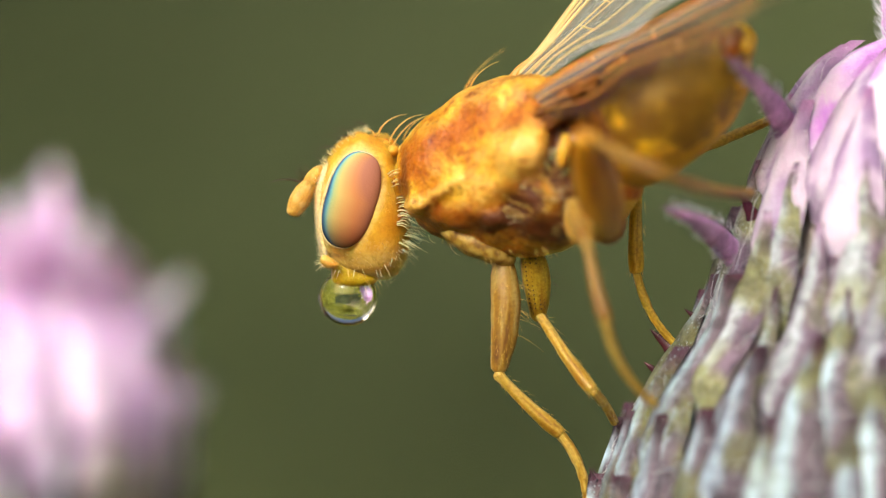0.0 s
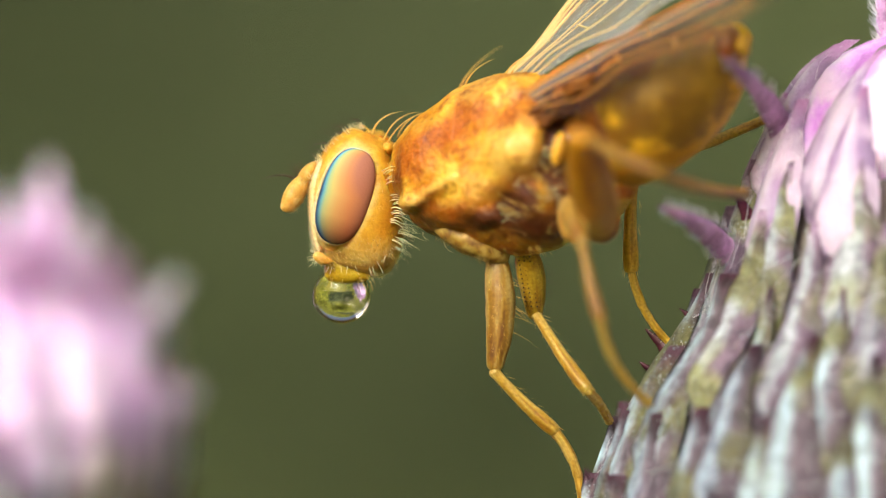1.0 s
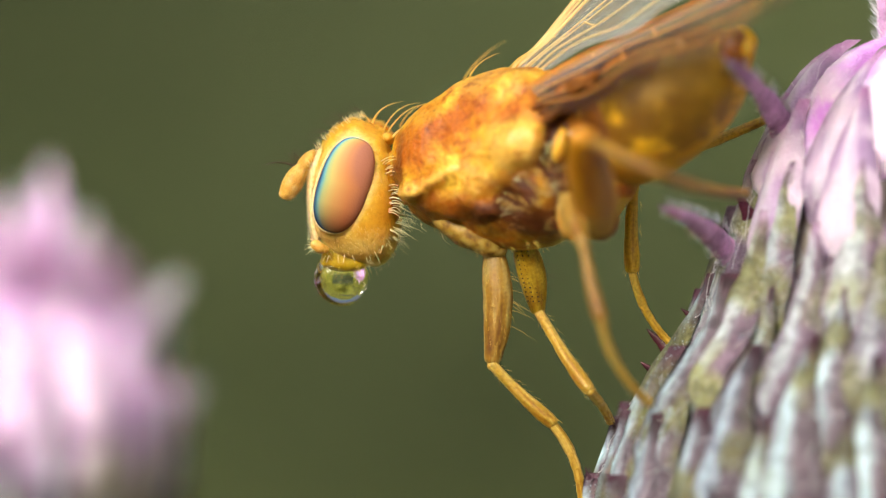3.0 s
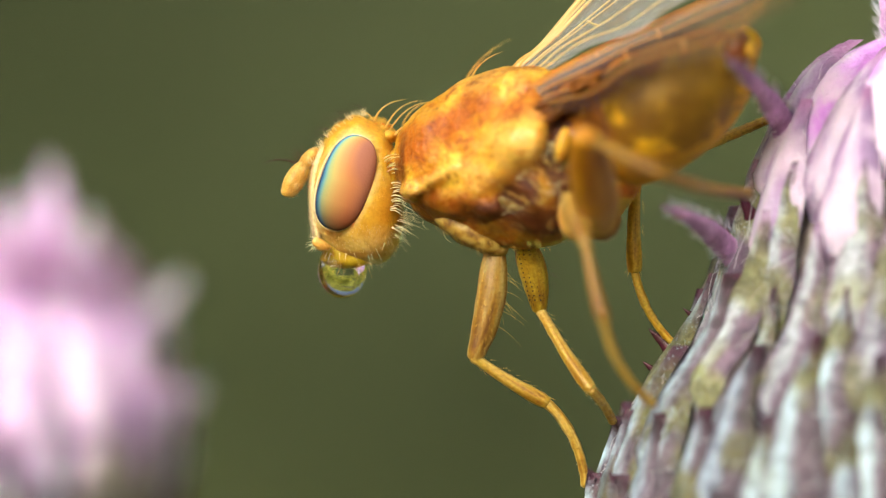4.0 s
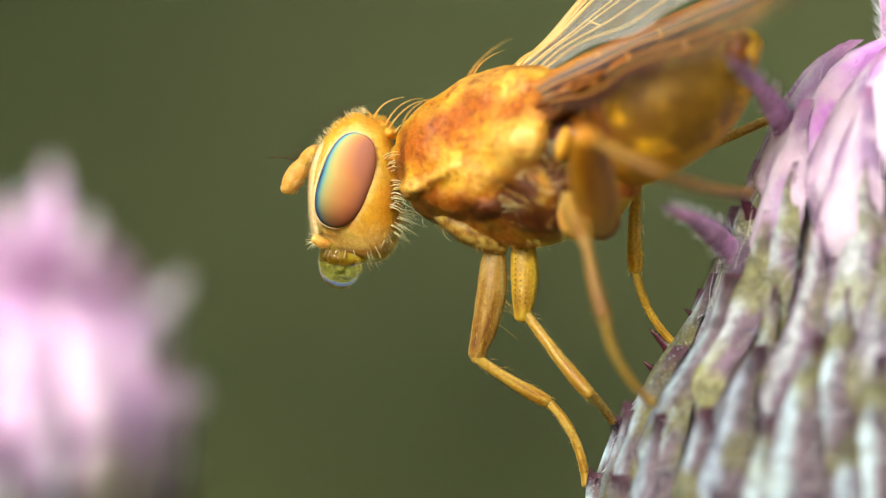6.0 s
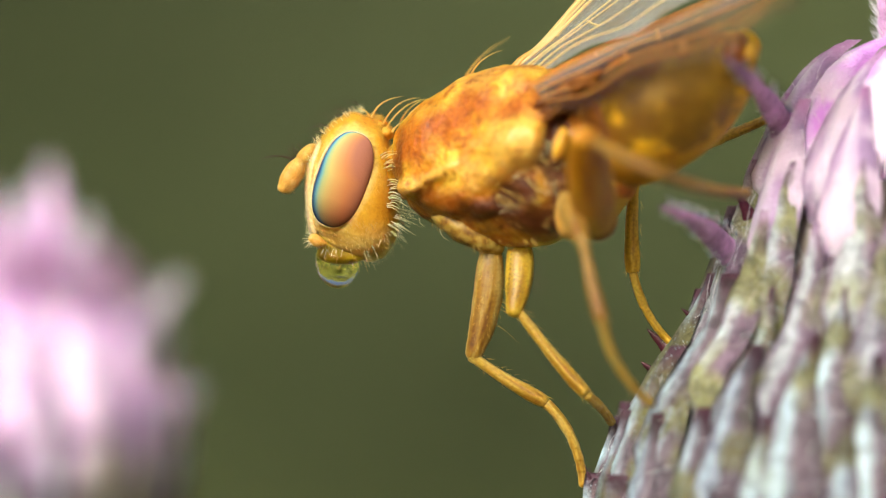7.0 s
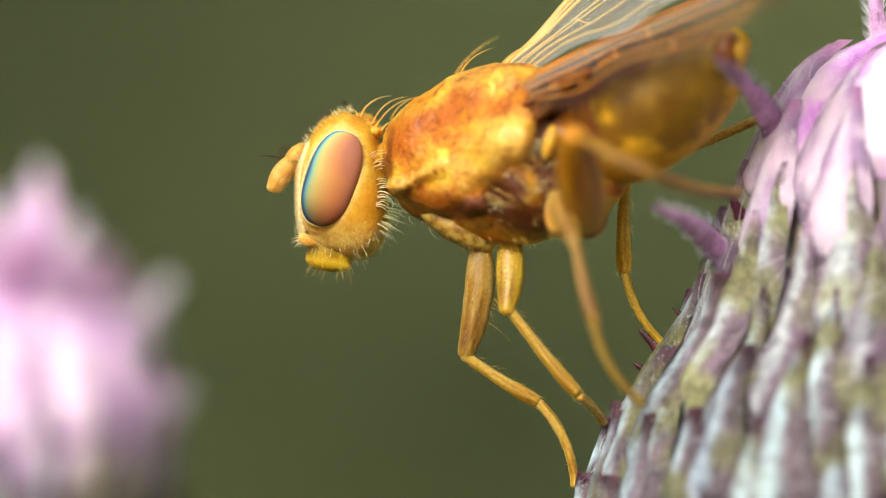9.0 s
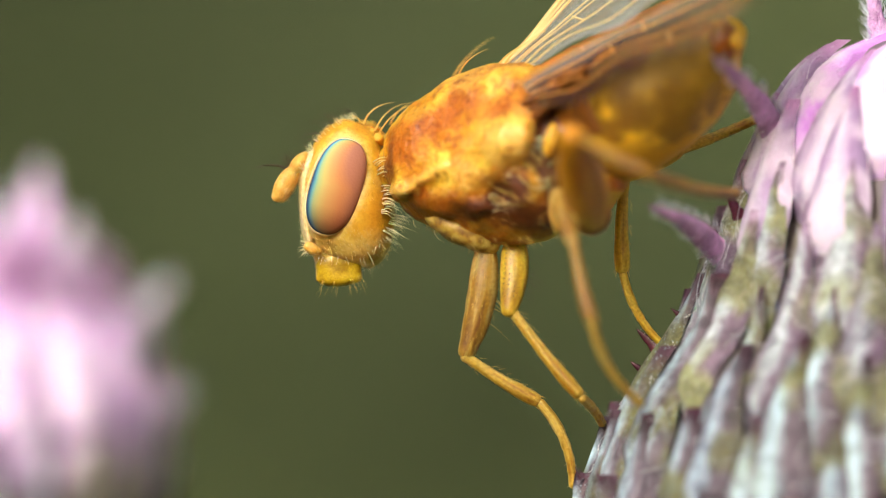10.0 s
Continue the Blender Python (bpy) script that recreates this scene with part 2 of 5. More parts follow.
def bract_surface(name, keel, flank, margin, tip, olive=(0.22, 0.25, 0.08), sss=0.15, speckle=1.0):
    """A thistle bract: hoary keel, coloured margins, dark tip; UV runs across and along."""
    m, nt, p = shader(name)
    tc = node(nt, "ShaderNodeTexCoord")
    rnd = node(nt, "ShaderNodeObjectInfo").outputs["Random"]
    sep = node(nt, "ShaderNodeSeparateXYZ", [(0, tc.outputs["UV"])])
    wide = node(nt, "ShaderNodeMapping", [("Vector", tc.outputs["Object"])])
    wide.inputs["Scale"].default_value = (1, 1, 0.16)
    off = node(nt, "ShaderNodeVectorMath", [(0, tc.outputs["Object"]), (1, rnd)])
    nt.links.new(off.outputs[0], wide.inputs["Vector"])
    streak = node(nt, "ShaderNodeTexNoise", [("Vector", wide.outputs[0])], Scale=3800.0, Detail=5.0, Roughness=0.62)
    cloud = node(nt, "ShaderNodeTexNoise", [("Vector", off.outputs[0])], Scale=1300.0, Detail=2.0)
    mid = node(nt, "ShaderNodeMath", [(0, sep.outputs[0])])
    mid.operation = "SUBTRACT"
    mid.inputs[1].default_value = 0.5
    side = node(nt, "ShaderNodeMath", [(0, mid.outputs[0])])
    side.operation = "ABSOLUTE"
    fuzzy = node(nt, "ShaderNodeMath", [(0, streak.outputs[0]), (2, side.outputs[0])])
    fuzzy.operation = "MULTIPLY_ADD"
    fuzzy.inputs[1].default_value = 0.6
    # margin colour, darkened outwards to paint shade into the valleys between bracts
    across = ramp(nt, fuzzy.outputs[0], [(0.34, keel), (0.45, flank), (0.57, margin), (0.74, tuple(c * 0.6 for c in margin))])
    patches = ramp(nt, cloud.outputs[0], [(0.46, (0, 0, 0)), (0.58, (0.9, 0.9, 0.9))])
    col = mix(nt, patches, across, olive)
    ends = ramp(nt, sep.outputs[1], [(0.86, (0, 0, 0)), (0.97, (1, 1, 1))])
    col = mix(nt, ends, col, tip)
    speck = node(nt, "ShaderNodeTexNoise", [("Vector", off.outputs[0])], Scale=7500.0, Detail=3.0, Roughness=0.65)
    col = mix(nt, speckle, col, ramp(nt, speck.outputs[0], [(0.34, (0.50, 0.48, 0.52)), (0.48, (0.92, 0.92, 0.92)), (0.66, (1.2, 1.2, 1.2))]), "MULTIPLY")
    dots = node(nt, "ShaderNodeTexVoronoi", [("Vector", off.outputs[0])], Scale=24000.0)
    crust = node(nt, "ShaderNodeMath", [(0, ramp(nt, dots.outputs["Distance"], [(0.16, (1, 1, 1)), (0.30, (0, 0, 0))])), (1, ramp(nt, cloud.outputs[0], [(0.38, (0, 0, 0)), (0.56, (0.5, 0.5, 0.5))]))])
    crust.operation = "MULTIPLY"
    col = mix(nt, crust.outputs[0], col, keel)
    mottle = node(nt, "ShaderNodeTexNoise", [("Vector", off.outputs[0])], Scale=3300.0, Detail=4.0, Roughness=0.6, Distortion=0.6)
    col = mix(nt, speckle, col, ramp(nt, mottle.outputs[0], [(0.34, (0.55, 0.52, 0.54)), (0.48, (0.95, 0.95, 0.95)), (0.64, (1.15, 1.18, 1.20))]), "MULTIPLY")
    vary = ramp(nt, rnd, [(0.0, (0.62, 0.58, 0.66)), (0.5, (0.86, 0.86, 0.88)), (1.0, (1.0, 1.0, 1.0))])
    col = mix(nt, min(speckle * 1.5, 1.0), col, vary, "MULTIPLY")
    nt.links.new(col, p.inputs["Base Color"])
    p.inputs["Roughness"].default_value = 0.5
    p.inputs["Subsurface Weight"].default_value = sss
    p.inputs["Subsurface Radius"].default_value = (1.0, 0.5, 0.8)
    p.inputs["Subsurface Scale"].default_value = 0.00015
    grit = node(nt, "ShaderNodeTexNoise", [("Vector", off.outputs[0])], Scale=26000.0, Detail=2.0)
    rough = node(nt, "ShaderNodeMath", [(0, grit.outputs[0]), (2, streak.outputs[0])])
    rough.operation = "MULTIPLY_ADD"
    rough.inputs[1].default_value = 0.35
    bump(nt, rough.outputs[0], 0.9, 0.00008, p)
    return m


def plain_surface(name, c1, c2, scale, rough=0.6):
    m, nt, p = shader(name)
    co = node(nt, "ShaderNodeTexCoord").outputs["Object"]
    n1 = node(nt, "ShaderNodeTexNoise", [("Vector", co)], Scale=scale, Detail=5.0)
    nt.links.new(ramp(nt, n1.outputs[0], [(0.35, c1), (0.65, c2)]), p.inputs["Base Color"])
    p.inputs["Roughness"].default_value = rough
    bump(nt, n1.outputs[0], 0.3, 0.2 / scale, p)
    return m


def leaf_surface(name, c1, c2, clump=2.0):
    """Leaves that differ one by one and in clumps."""
    m, nt, p = shader(name)
    geo = node(nt, "ShaderNodeNewGeometry")
    big = node(nt, "ShaderNodeTexNoise", [("Vector", geo.outputs["Position"])], Scale=clump, Detail=3.0)
    col = ramp(nt, geo.outputs["Random Per Island"], [(0.0, c1), (1.0, c2)])
    col = mix(nt, 1.0, col, ramp(nt, big.outputs[0], [(0.36, (0.62, 0.66, 0.60)), (0.50, (1.0, 1.0, 0.95)), (0.64, (1.5, 1.45, 1.25))]), "MULTIPLY")
    nt.links.new(col, p.inputs["Base Color"])
    p.inputs["Roughness"].default_value = 0.65
    p.inputs["Specular IOR Level"].default_value = 0.2
    return m


M_THORAX = plated_surface("thorax_cuticle", 2900.0, [(0.35, (0.44, 0.125, 0.004)), (0.45, (0.62, 0.245, 0.006)), (0.53, (0.76, 0.39, 0.014)), (0.62, (0.84, 0.54, 0.05))],
                          (0.86, 0.54, 0.10), (0.11, 0.030, 0.006), (0.50, 0.14, 0.004), 0.50, (0.80, 0.74, 0.66), 0.22)
M_SKULL = plated_surface("head_cuticle_plated", 1700.0, [(0.34, (0.64, 0.33, 0.018)), (0.48, (0.73, 0.43, 0.035)), (0.62, (0.79, 0.51, 0.07))],
                         (0.86, 0.61, 0.20), (0.42, 0.16, 0.008), (0.62, 0.27, 0.012), 0.22, (0.88, 0.83, 0.74), 0.06, 0.35)
M_LEG = leg_surface("leg_cuticle", (0.44, 0.33, 0.10), (0.33, 0.18, 0.016), (0.17, 0.070, 0.006))
M_THIGH = leg_surface("hind_thigh_cuticle", (0.74, 0.36, 0.02), (0.62, 0.27, 0.008), (0.40, 0.13, 0.005))
M_SHANK = leg_surface("shank_cuticle", (0.62, 0.46, 0.12), (0.48, 0.30, 0.03), (0.30, 0.145, 0.009))
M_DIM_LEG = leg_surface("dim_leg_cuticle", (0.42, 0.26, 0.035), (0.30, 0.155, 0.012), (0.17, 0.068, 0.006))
M_OLIVE_LEG = leg_surface("yellow_leg_cuticle", (0.60, 0.44, 0.045), (0.50, 0.32, 0.018), (0.34, 0.18, 0.008))
M_COXA = cuticle("coxa_cuticle", [(0.36, (0.18, 0.085, 0.014)), (0.48, (0.38, 0.22, 0.03)), (0.62, (0.54, 0.38, 0.09))], 9000, rough=0.45, relief=0.5)
# far legs stand in the body's shadow; this colour is brightened to offset it
M_LEG_BRIGHTENED = leg_surface("brightened_leg_cuticle", (0.86, 0.64, 0.11), (0.76, 0.50, 0.045), (0.52, 0.29, 0.012))
M_BELLY = belly()
M_EYE = eye_surface()
M_HAIR_PALE = hair_surface("pale_hair", (0.86, 0.70, 0.38))
M_HAIR_GOLD = hair_surface("golden_hair", (0.75, 0.45, 0.10))
M_HAIR_DARK = hair_surface("dark_hair", (0.05, 0.025, 0.012), 0.0)
M_VEIN = hair_surface("wing_vein", (0.46, 0.20, 0.03))
M_VEIN_PALE = hair_surface("pale_wing_vein", (0.62, 0.44, 0.15))
M_WING = wing_surface("clouded_wing_film", (0.22, 0.14, 0.055), (0.05, 0.020, 0.006), 0.58, 0.97, 0.42)
M_WING_CLEAR = wing_surface("clear_wing_film", (0.46, 0.49, 0.48), (0.22, 0.19, 0.12), 0.36, 0.74)
M_WATER = water_surface()
M_BRACT = bract_surface("hoary_bract", (0.47, 0.63, 0.70), (0.34, 0.43, 0.48), (0.16, 0.12, 0.15), (0.06, 0.010, 0.030), (0.15, 0.15, 0.035))
M_BRACT_MILK = bract_surface("milky_bract", (0.58, 0.66, 0.69), (0.40, 0.43, 0.47), (0.21, 0.14, 0.20), (0.40, 0.27, 0.40), (0.24, 0.25, 0.09), 0.2)
M_BRACT_ROSE = bract_surface("rosy_bract", (0.91, 0.77, 0.97), (0.86, 0.54, 0.97), (0.77, 0.33, 0.91), (0.71, 0.27, 0.83), (0.93, 0.74, 0.98), 0.35, 0.06)
M_BRACT_BLUSH = bract_surface("blush_bract", (0.66, 0.59, 0.71), (0.54, 0.42, 0.62), (0.40, 0.26, 0.48), (0.47, 0.23, 0.46), (0.74, 0.60, 0.76), 0.3, 0.15)
M_SPUR = bract_surface("violet_spur", (0.94, 0.76, 0.95), (0.88, 0.60, 0.88), (0.74, 0.42, 0.76), (0.62, 0.30, 0.58), (0.74, 0.42, 0.72), 0.3, 0.6)
M_FLORET = bract_surface("pink_floret", (0.94, 0.66, 0.92), (0.92, 0.58, 0.90), (0.82, 0.42, 0.80), (0.72, 0.34, 0.72), (0.93, 0.70, 0.92), 0.35, 0.2)
M_THORN = cuticle("thorn_horn", [(0.4, (0.05, 0.010, 0.022)), (0.7, (0.13, 0.03, 0.05))], 5000, rough=0.25, sss=0.0, coat=0.5)
M_WOOL = hair_surface("cobweb_wool", (0.88, 0.86, 0.90))
M_CORE = plain_surface("receptacle_mauve", (0.16, 0.12, 0.15), (0.26, 0.24, 0.15), 1500)
M_CORE_PINK = plain_surface("receptacle_pink", (0.80, 0.40, 0.80), (0.90, 0.60, 0.90), 1500)
M_STEM = plain_surface("stem_green", (0.10, 0.16, 0.05), (0.20, 0.22, 0.10), 600)
M_MEADOW = plain_surface("meadow_turf", (0.05, 0.065, 0.014), (0.14, 0.16, 0.035), 6)
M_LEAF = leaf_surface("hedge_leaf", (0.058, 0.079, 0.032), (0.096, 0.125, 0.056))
# lit copy of the hedge leaf: the sunlight is put into its colour
M_LEAF_LIT = leaf_surface("hedge_leaf_lit", (0.12, 0.17, 0.02), (0.48, 0.48, 0.08), 2.5)
M_GRASS = leaf_surface("grass_blade", (0.14, 0.18, 0.025), (0.46, 0.44, 0.09), 5.0)
M_HERB = leaf_surface("herb_leaf", (0.07, 0.12, 0.012), (0.55, 0.54, 0.08), 3.0)
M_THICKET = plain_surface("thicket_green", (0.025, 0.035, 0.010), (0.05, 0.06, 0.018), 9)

# ---- mesh helpers; all of them take plan millimetres ----
BASE = {}


def smooth_line(pts, sub):
    """Catmull-Rom through tuples of numbers."""
    arr = np.array(pts, float)
    out = []
    for i in range(len(arr) - 1):
        p0, p1, p2, p3 = arr[max(i - 1, 0)], arr[i], arr[i + 1], arr[min(i + 2, len(arr) - 1)]
        for k in range(sub):
            t = k / sub
            out.append(0.5 * (2 * p1 + (p2 - p0) * t + (2 * p0 - 5 * p1 + 4 * p2 - p3) * t * t + (3 * p1 - p0 - 3 * p2 + p3) * t ** 3))
    out.append(arr[-1])
    return np.array(out)


def skin(bm, rings, uv=False):
    """Faces between rings of vertices, with both ends closed by a fan."""
    layer = bm.loops.layers.uv.verify() if uv else None
    n = len(rings[0])
    last = len(rings) - 1
    for i in range(last):
        for j in range(n):
            f = bm.faces.new((rings[i][j], rings[i][(j + 1) % n], rings[i + 1][(j + 1) % n], rings[i + 1][j]))
            f.smooth = True
            if uv:
                for loop, (s, q) in zip(f.loops, ((i, j), (i, j + 1), (i + 1, j + 1), (i + 1, j))):
                    loop[layer].uv = (s / last, q / n)
    for ring in (rings[0][::-1], rings[-1]):
        f = bm.faces.new(ring)
        f.smooth = True


def tube(bm, secs, n=16, sub=4, lump=0.0, freq=3.0, uv=False, rounded=True, full=1.0, cap=0.8):
    """A body through sections (point, radius in the plan, radius in depth)."""
    line = smooth_line([(*p, r, q) for p, r, q in secs], sub)
    if rounded:
        first, end = line[0].copy(), line[-1].copy()
        d0, d1 = line[0][:3] - line[1][:3], line[-1][:3] - line[-2][:3]
        d0, d1 = d0 / (np.linalg.norm(d0) + 1e-9), d1 / (np.linalg.norm(d1) + 1e-9)
        caps0, caps1 = [], []
        for ang in (80, 55, 28):
            a, b = first.copy(), end.copy()
            a[:3] += d0 * first[3] * math.sin(radians(ang)) * cap
            a[3:] *= math.cos(radians(ang))
            b[:3] += d1 * end[3] * math.sin(radians(ang)) * cap
            b[3:] *= math.cos(radians(ang))
            caps0.append(a)
            caps1.insert(0, b)
        line = np.array(caps0 + list(line) + caps1)
    rings = []
    for i, row in enumerate(line):
        c = Vector(row[:3])
        t = Vector(line[min(i + 1, len(line) - 1)][:3] - line[max(i - 1, 0)][:3]).normalized()
        deep = Vector((0, 1, 0)) - t * t.y
        if deep.length < 0.2:
            deep = Vector((1, 0, 0)) - t * t.x
        deep.normalize()
        up = deep.cross(t)
        ring = []
        for j in range(n):
            w = 2 * math.pi * j / n
            cw, sw = [math.copysign(abs(q) ** full, q) for q in (math.cos(w), math.sin(w))]
            off = up * cw * row[3] + deep * sw * row[4]
            v = c + off
            if lump:
                v = v + off.normalized() * noise.noise(v * freq) * lump
            ring.append(bm.verts.new(v))
        rings.append(ring)
    skin(bm, rings, uv)


def ball(bm, c, ax, ay, az, n=24, m=16, lump=0.0, freq=3.0, uv=False, full=1.0):
    """An ellipsoid from its three half axes, squarer where full is below 1; UV from its front edge across ax, and along az."""
    c, ax, ay, az = Vector(c), Vector(ax), Vector(ay), Vector(az)
    layer = bm.loops.layers.uv.verify() if uv else None
    rings = []
    flat = {}
    for i in range(m + 1):
        la = math.pi * (0.004 + 0.992 * i / m) - math.pi / 2
        ring = []
        for j in range(n):
            lo = 2 * math.pi * j / n
            cl, sl = [math.copysign(abs(q) ** full, q) for q in (math.cos(la), math.sin(la))]
            k = Vector((cl * math.cos(lo), cl * math.sin(lo), sl))
            off = ax * k.x + ay * k.y + az * k.z
            v = c + off
            if lump:
                v = v + off.normalized() * noise.noise(v * freq) * lump
            b = bm.verts.new(v)
            flat[b] = (0.5 * (k.x + cl) * (1 + 1.3 * max(k.z, 0)), 0.5 + 0.5 * k.z)
            ring.append(b)
        rings.append(ring)
    skin(bm, rings)
    if uv:
        for f in bm.faces:
            for loop in f.loops:
                if loop.vert in flat:
                    loop[layer].uv = flat[loop.vert]


def hair(bm, p0, p1, bend=(0, 0, 0), r=0.008, sides=5, steps=5):
    p0, p1, bend = Vector(p0), Vector(p1), Vector(bend)
    rings = []
    for i in range(steps + 1):
        t = i / steps
        c = p0.lerp(p1, t) + bend * (4 * t * (1 - t))
        d = (p1 - p0 + bend * (4 - 8 * t)).normalized()
        s = d.orthogonal().normalized()
        u = d.cross(s)
        w = r * (1 - 0.88 * t)
        rings.append([bm.verts.new(c + s * math.cos(a) * w + u * math.sin(a) * w)
                      for a in (2 * math.pi * k / sides for k in range(sides))])
    skin(bm, rings)


def link(name, bm, material, origin):
    bmesh.ops.recalc_face_normals(bm, faces=bm.faces)
    bmesh.ops.translate(bm, verts=bm.verts, vec=-Vector(origin))
    bmesh.ops.scale(bm, verts=bm.verts, vec=(MM, MM, MM))
    me = bpy.data.meshes.new(name)
    bm.to_mesh(me)
    bm.free()
    me.materials.append(material)
    return new(name, me)


def root(name, origin, label, category, group=""):
    ob = new(name)
    ob.location = place(origin)
    ob.empty_display_size = MM
    BASE[ob] = Vector(origin)
    return tagged(ob, label, category, group)


def part(name, bm, material, parent, label="", origin=None, kind=""):
    """One mesh under a thing or a part; the mesh is given in plan millimetres."""
    o = Vector(origin) if origin is not None else BASE[parent].copy()
    ob = link(name, bm, material, o)
    ob.parent = parent
    ob.location = (o - BASE[parent]) * MM
    BASE[ob] = o
    return tagged(ob, label, kind=kind)


# ---- meadow and hedge ----
def meadow():
    bm = bmesh.new()
    n, reach = 48, 260.0
    grid = []
    for i in range(n + 1):
        row = []
        for j in range(n + 1):
            x, y = [math.copysign(abs(2 * q / n - 1) ** 3, 2 * q / n - 1) * reach for q in (i, j)]
            z = 0.05 * noise.noise(Vector((x * 0.6, y * 0.6, 0))) if abs(x) + abs(y) > 1.5 else 0.0
            row.append(bm.verts.new((x, y, z)))
        grid.append(row)
    for i in range(n):
        for j in range(n):
            bm.faces.new((grid[i][j], grid[i + 1][j], grid[i + 1][j + 1], grid[i][j + 1])).smooth = True
    me = bpy.data.meshes.new("ground")
    bm.to_mesh(me)
    bm.free()
    me.materials.append(M_MEADOW)
    tagged(new("ground", me), "green meadow turf far below the flowers", "ground", kind="structure")


def hedge():
    """A dense green thicket across the meadow, far out of focus."""
    rng = random.Random(5)
    bm = bmesh.new()
    nx, nz = 150, 16

    def front(w, k):
        return 7.0 + 0.6 * noise.noise(Vector((math.cos(w) * 4, math.sin(w) * 4, k * 0.25)))

    def top(w):
        return 1.5 + 3.5 * max(math.cos(w), 0) ** 3 + 0.7 * noise.noise(Vector((math.cos(w) * 3, math.sin(w) * 3, 7)))

    grid = []
    for i in range(nx):
        w = 2 * math.pi * i / nx
        column = []
        for k in range(nz + 1):
            r = front(w, k) + 0.5 * (k / nz) ** 3
            column.append(bm.verts.new((r * math.sin(w), r * math.cos(w), -0.1 + top(w) * k / nz)))
        for k in range(nz, -1, -1):
            v = column[k].co
            column.append(bm.verts.new((v.x * 1.25, v.y * 1.25, v.z)))
        grid.append(column)
    for i in range(nx):
        for k in range(2 * nz + 1):
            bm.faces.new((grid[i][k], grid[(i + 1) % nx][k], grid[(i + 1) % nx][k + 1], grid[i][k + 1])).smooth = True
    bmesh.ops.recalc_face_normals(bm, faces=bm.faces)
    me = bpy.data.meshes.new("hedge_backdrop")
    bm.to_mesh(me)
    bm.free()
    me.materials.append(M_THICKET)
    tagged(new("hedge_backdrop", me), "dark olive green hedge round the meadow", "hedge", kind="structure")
    low, high = ([], []), ([], [])
    for _ in range(36000):
        w = rng.uniform(0, 2 * math.pi) if rng.random() < 0.6 else rng.gauss(0, 0.5)
        z = rng.uniform(0.0, 1.03) ** 1.3 * top(w)
        # leaves outside the view take the lit copy, which brightens the drop
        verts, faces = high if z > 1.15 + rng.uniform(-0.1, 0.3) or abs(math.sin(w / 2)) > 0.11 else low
        r = front(w, z * 4) + rng.uniform(-0.30, 0.06) + 0.5 * (z / top(w)) ** 3
        c = Vector((r * math.sin(w), r * math.cos(w), z))
        turn = Euler((rng.uniform(0.4, 1.5), rng.uniform(-0.6, 0.6), rng.uniform(-1.2, 1.2) - w)).to_matrix()
        ln, wd = rng.uniform(0.09, 0.17), rng.uniform(0.03, 0.06)
        at = len(verts)
        for u, v, w in ((0, 0, 0), (0.9, 0.35, 0.012), (0.8, 0.7, 0.016), (0, 1, -0.008), (-0.8, 0.7, 0.016), (-0.9, 0.35, 0.012)):
            verts.append(c + turn @ Vector((u * wd, v * ln, w)))
        faces += [(at, at + 1, at + 2, at + 3), (at, at + 3, at + 4, at + 5)]
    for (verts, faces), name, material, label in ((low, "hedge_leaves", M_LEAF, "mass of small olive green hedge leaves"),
                                                  (high, "lit_hedge_leaves", M_LEAF_LIT, "yellow-green hedge leaves outside the view, sunlight put into their colour")):
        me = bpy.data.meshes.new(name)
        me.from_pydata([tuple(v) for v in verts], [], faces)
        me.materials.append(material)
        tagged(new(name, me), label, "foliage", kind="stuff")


def grass():
    """Tall meadow grass that stands below and round the flowers' line of sight."""
    rng = random.Random(17)
    verts, faces = [], []
    for _ in range(26000):
        far, way = 0.35 + 5.5 * rng.random() ** 1.7, rng.uniform(0, 2 * math.pi)
        x, y = far * math.sin(way), far * math.cos(way)
        tall = rng.uniform(0.12, 0.40)
        bend, turn, w = rng.uniform(0.02, 0.14), rng.uniform(0, 2 * math.pi), rng.uniform(0.005, 0.012)
        dx, dy = math.cos(turn), math.sin(turn)
        at = len(verts)
        for s, k in ((0, 1.0), (0.5, 0.8), (0.85, 0.4)):
            cx, cy, cz = x + dx * bend * s * s, y + dy * bend * s * s, tall * s - 0.03
            verts += [(cx - dy * w * k, cy + dx * w * k, cz), (cx + dy * w * k, cy - dx * w * k, cz)]
        verts.append((x + dx * bend, y + dy * bend, tall * 0.97 - 0.03))
        faces += [(at, at + 1, at + 3, at + 2), (at + 2, at + 3, at + 5, at + 4), (at + 4, at + 5, at + 6)]
    me = bpy.data.meshes.new("meadow_grass")
    me.from_pydata(verts, [], faces)
    me.materials.append(M_GRASS)
    tagged(new("meadow_grass", me), "yellow-green meadow grass below the flowers", "grass", kind="stuff")


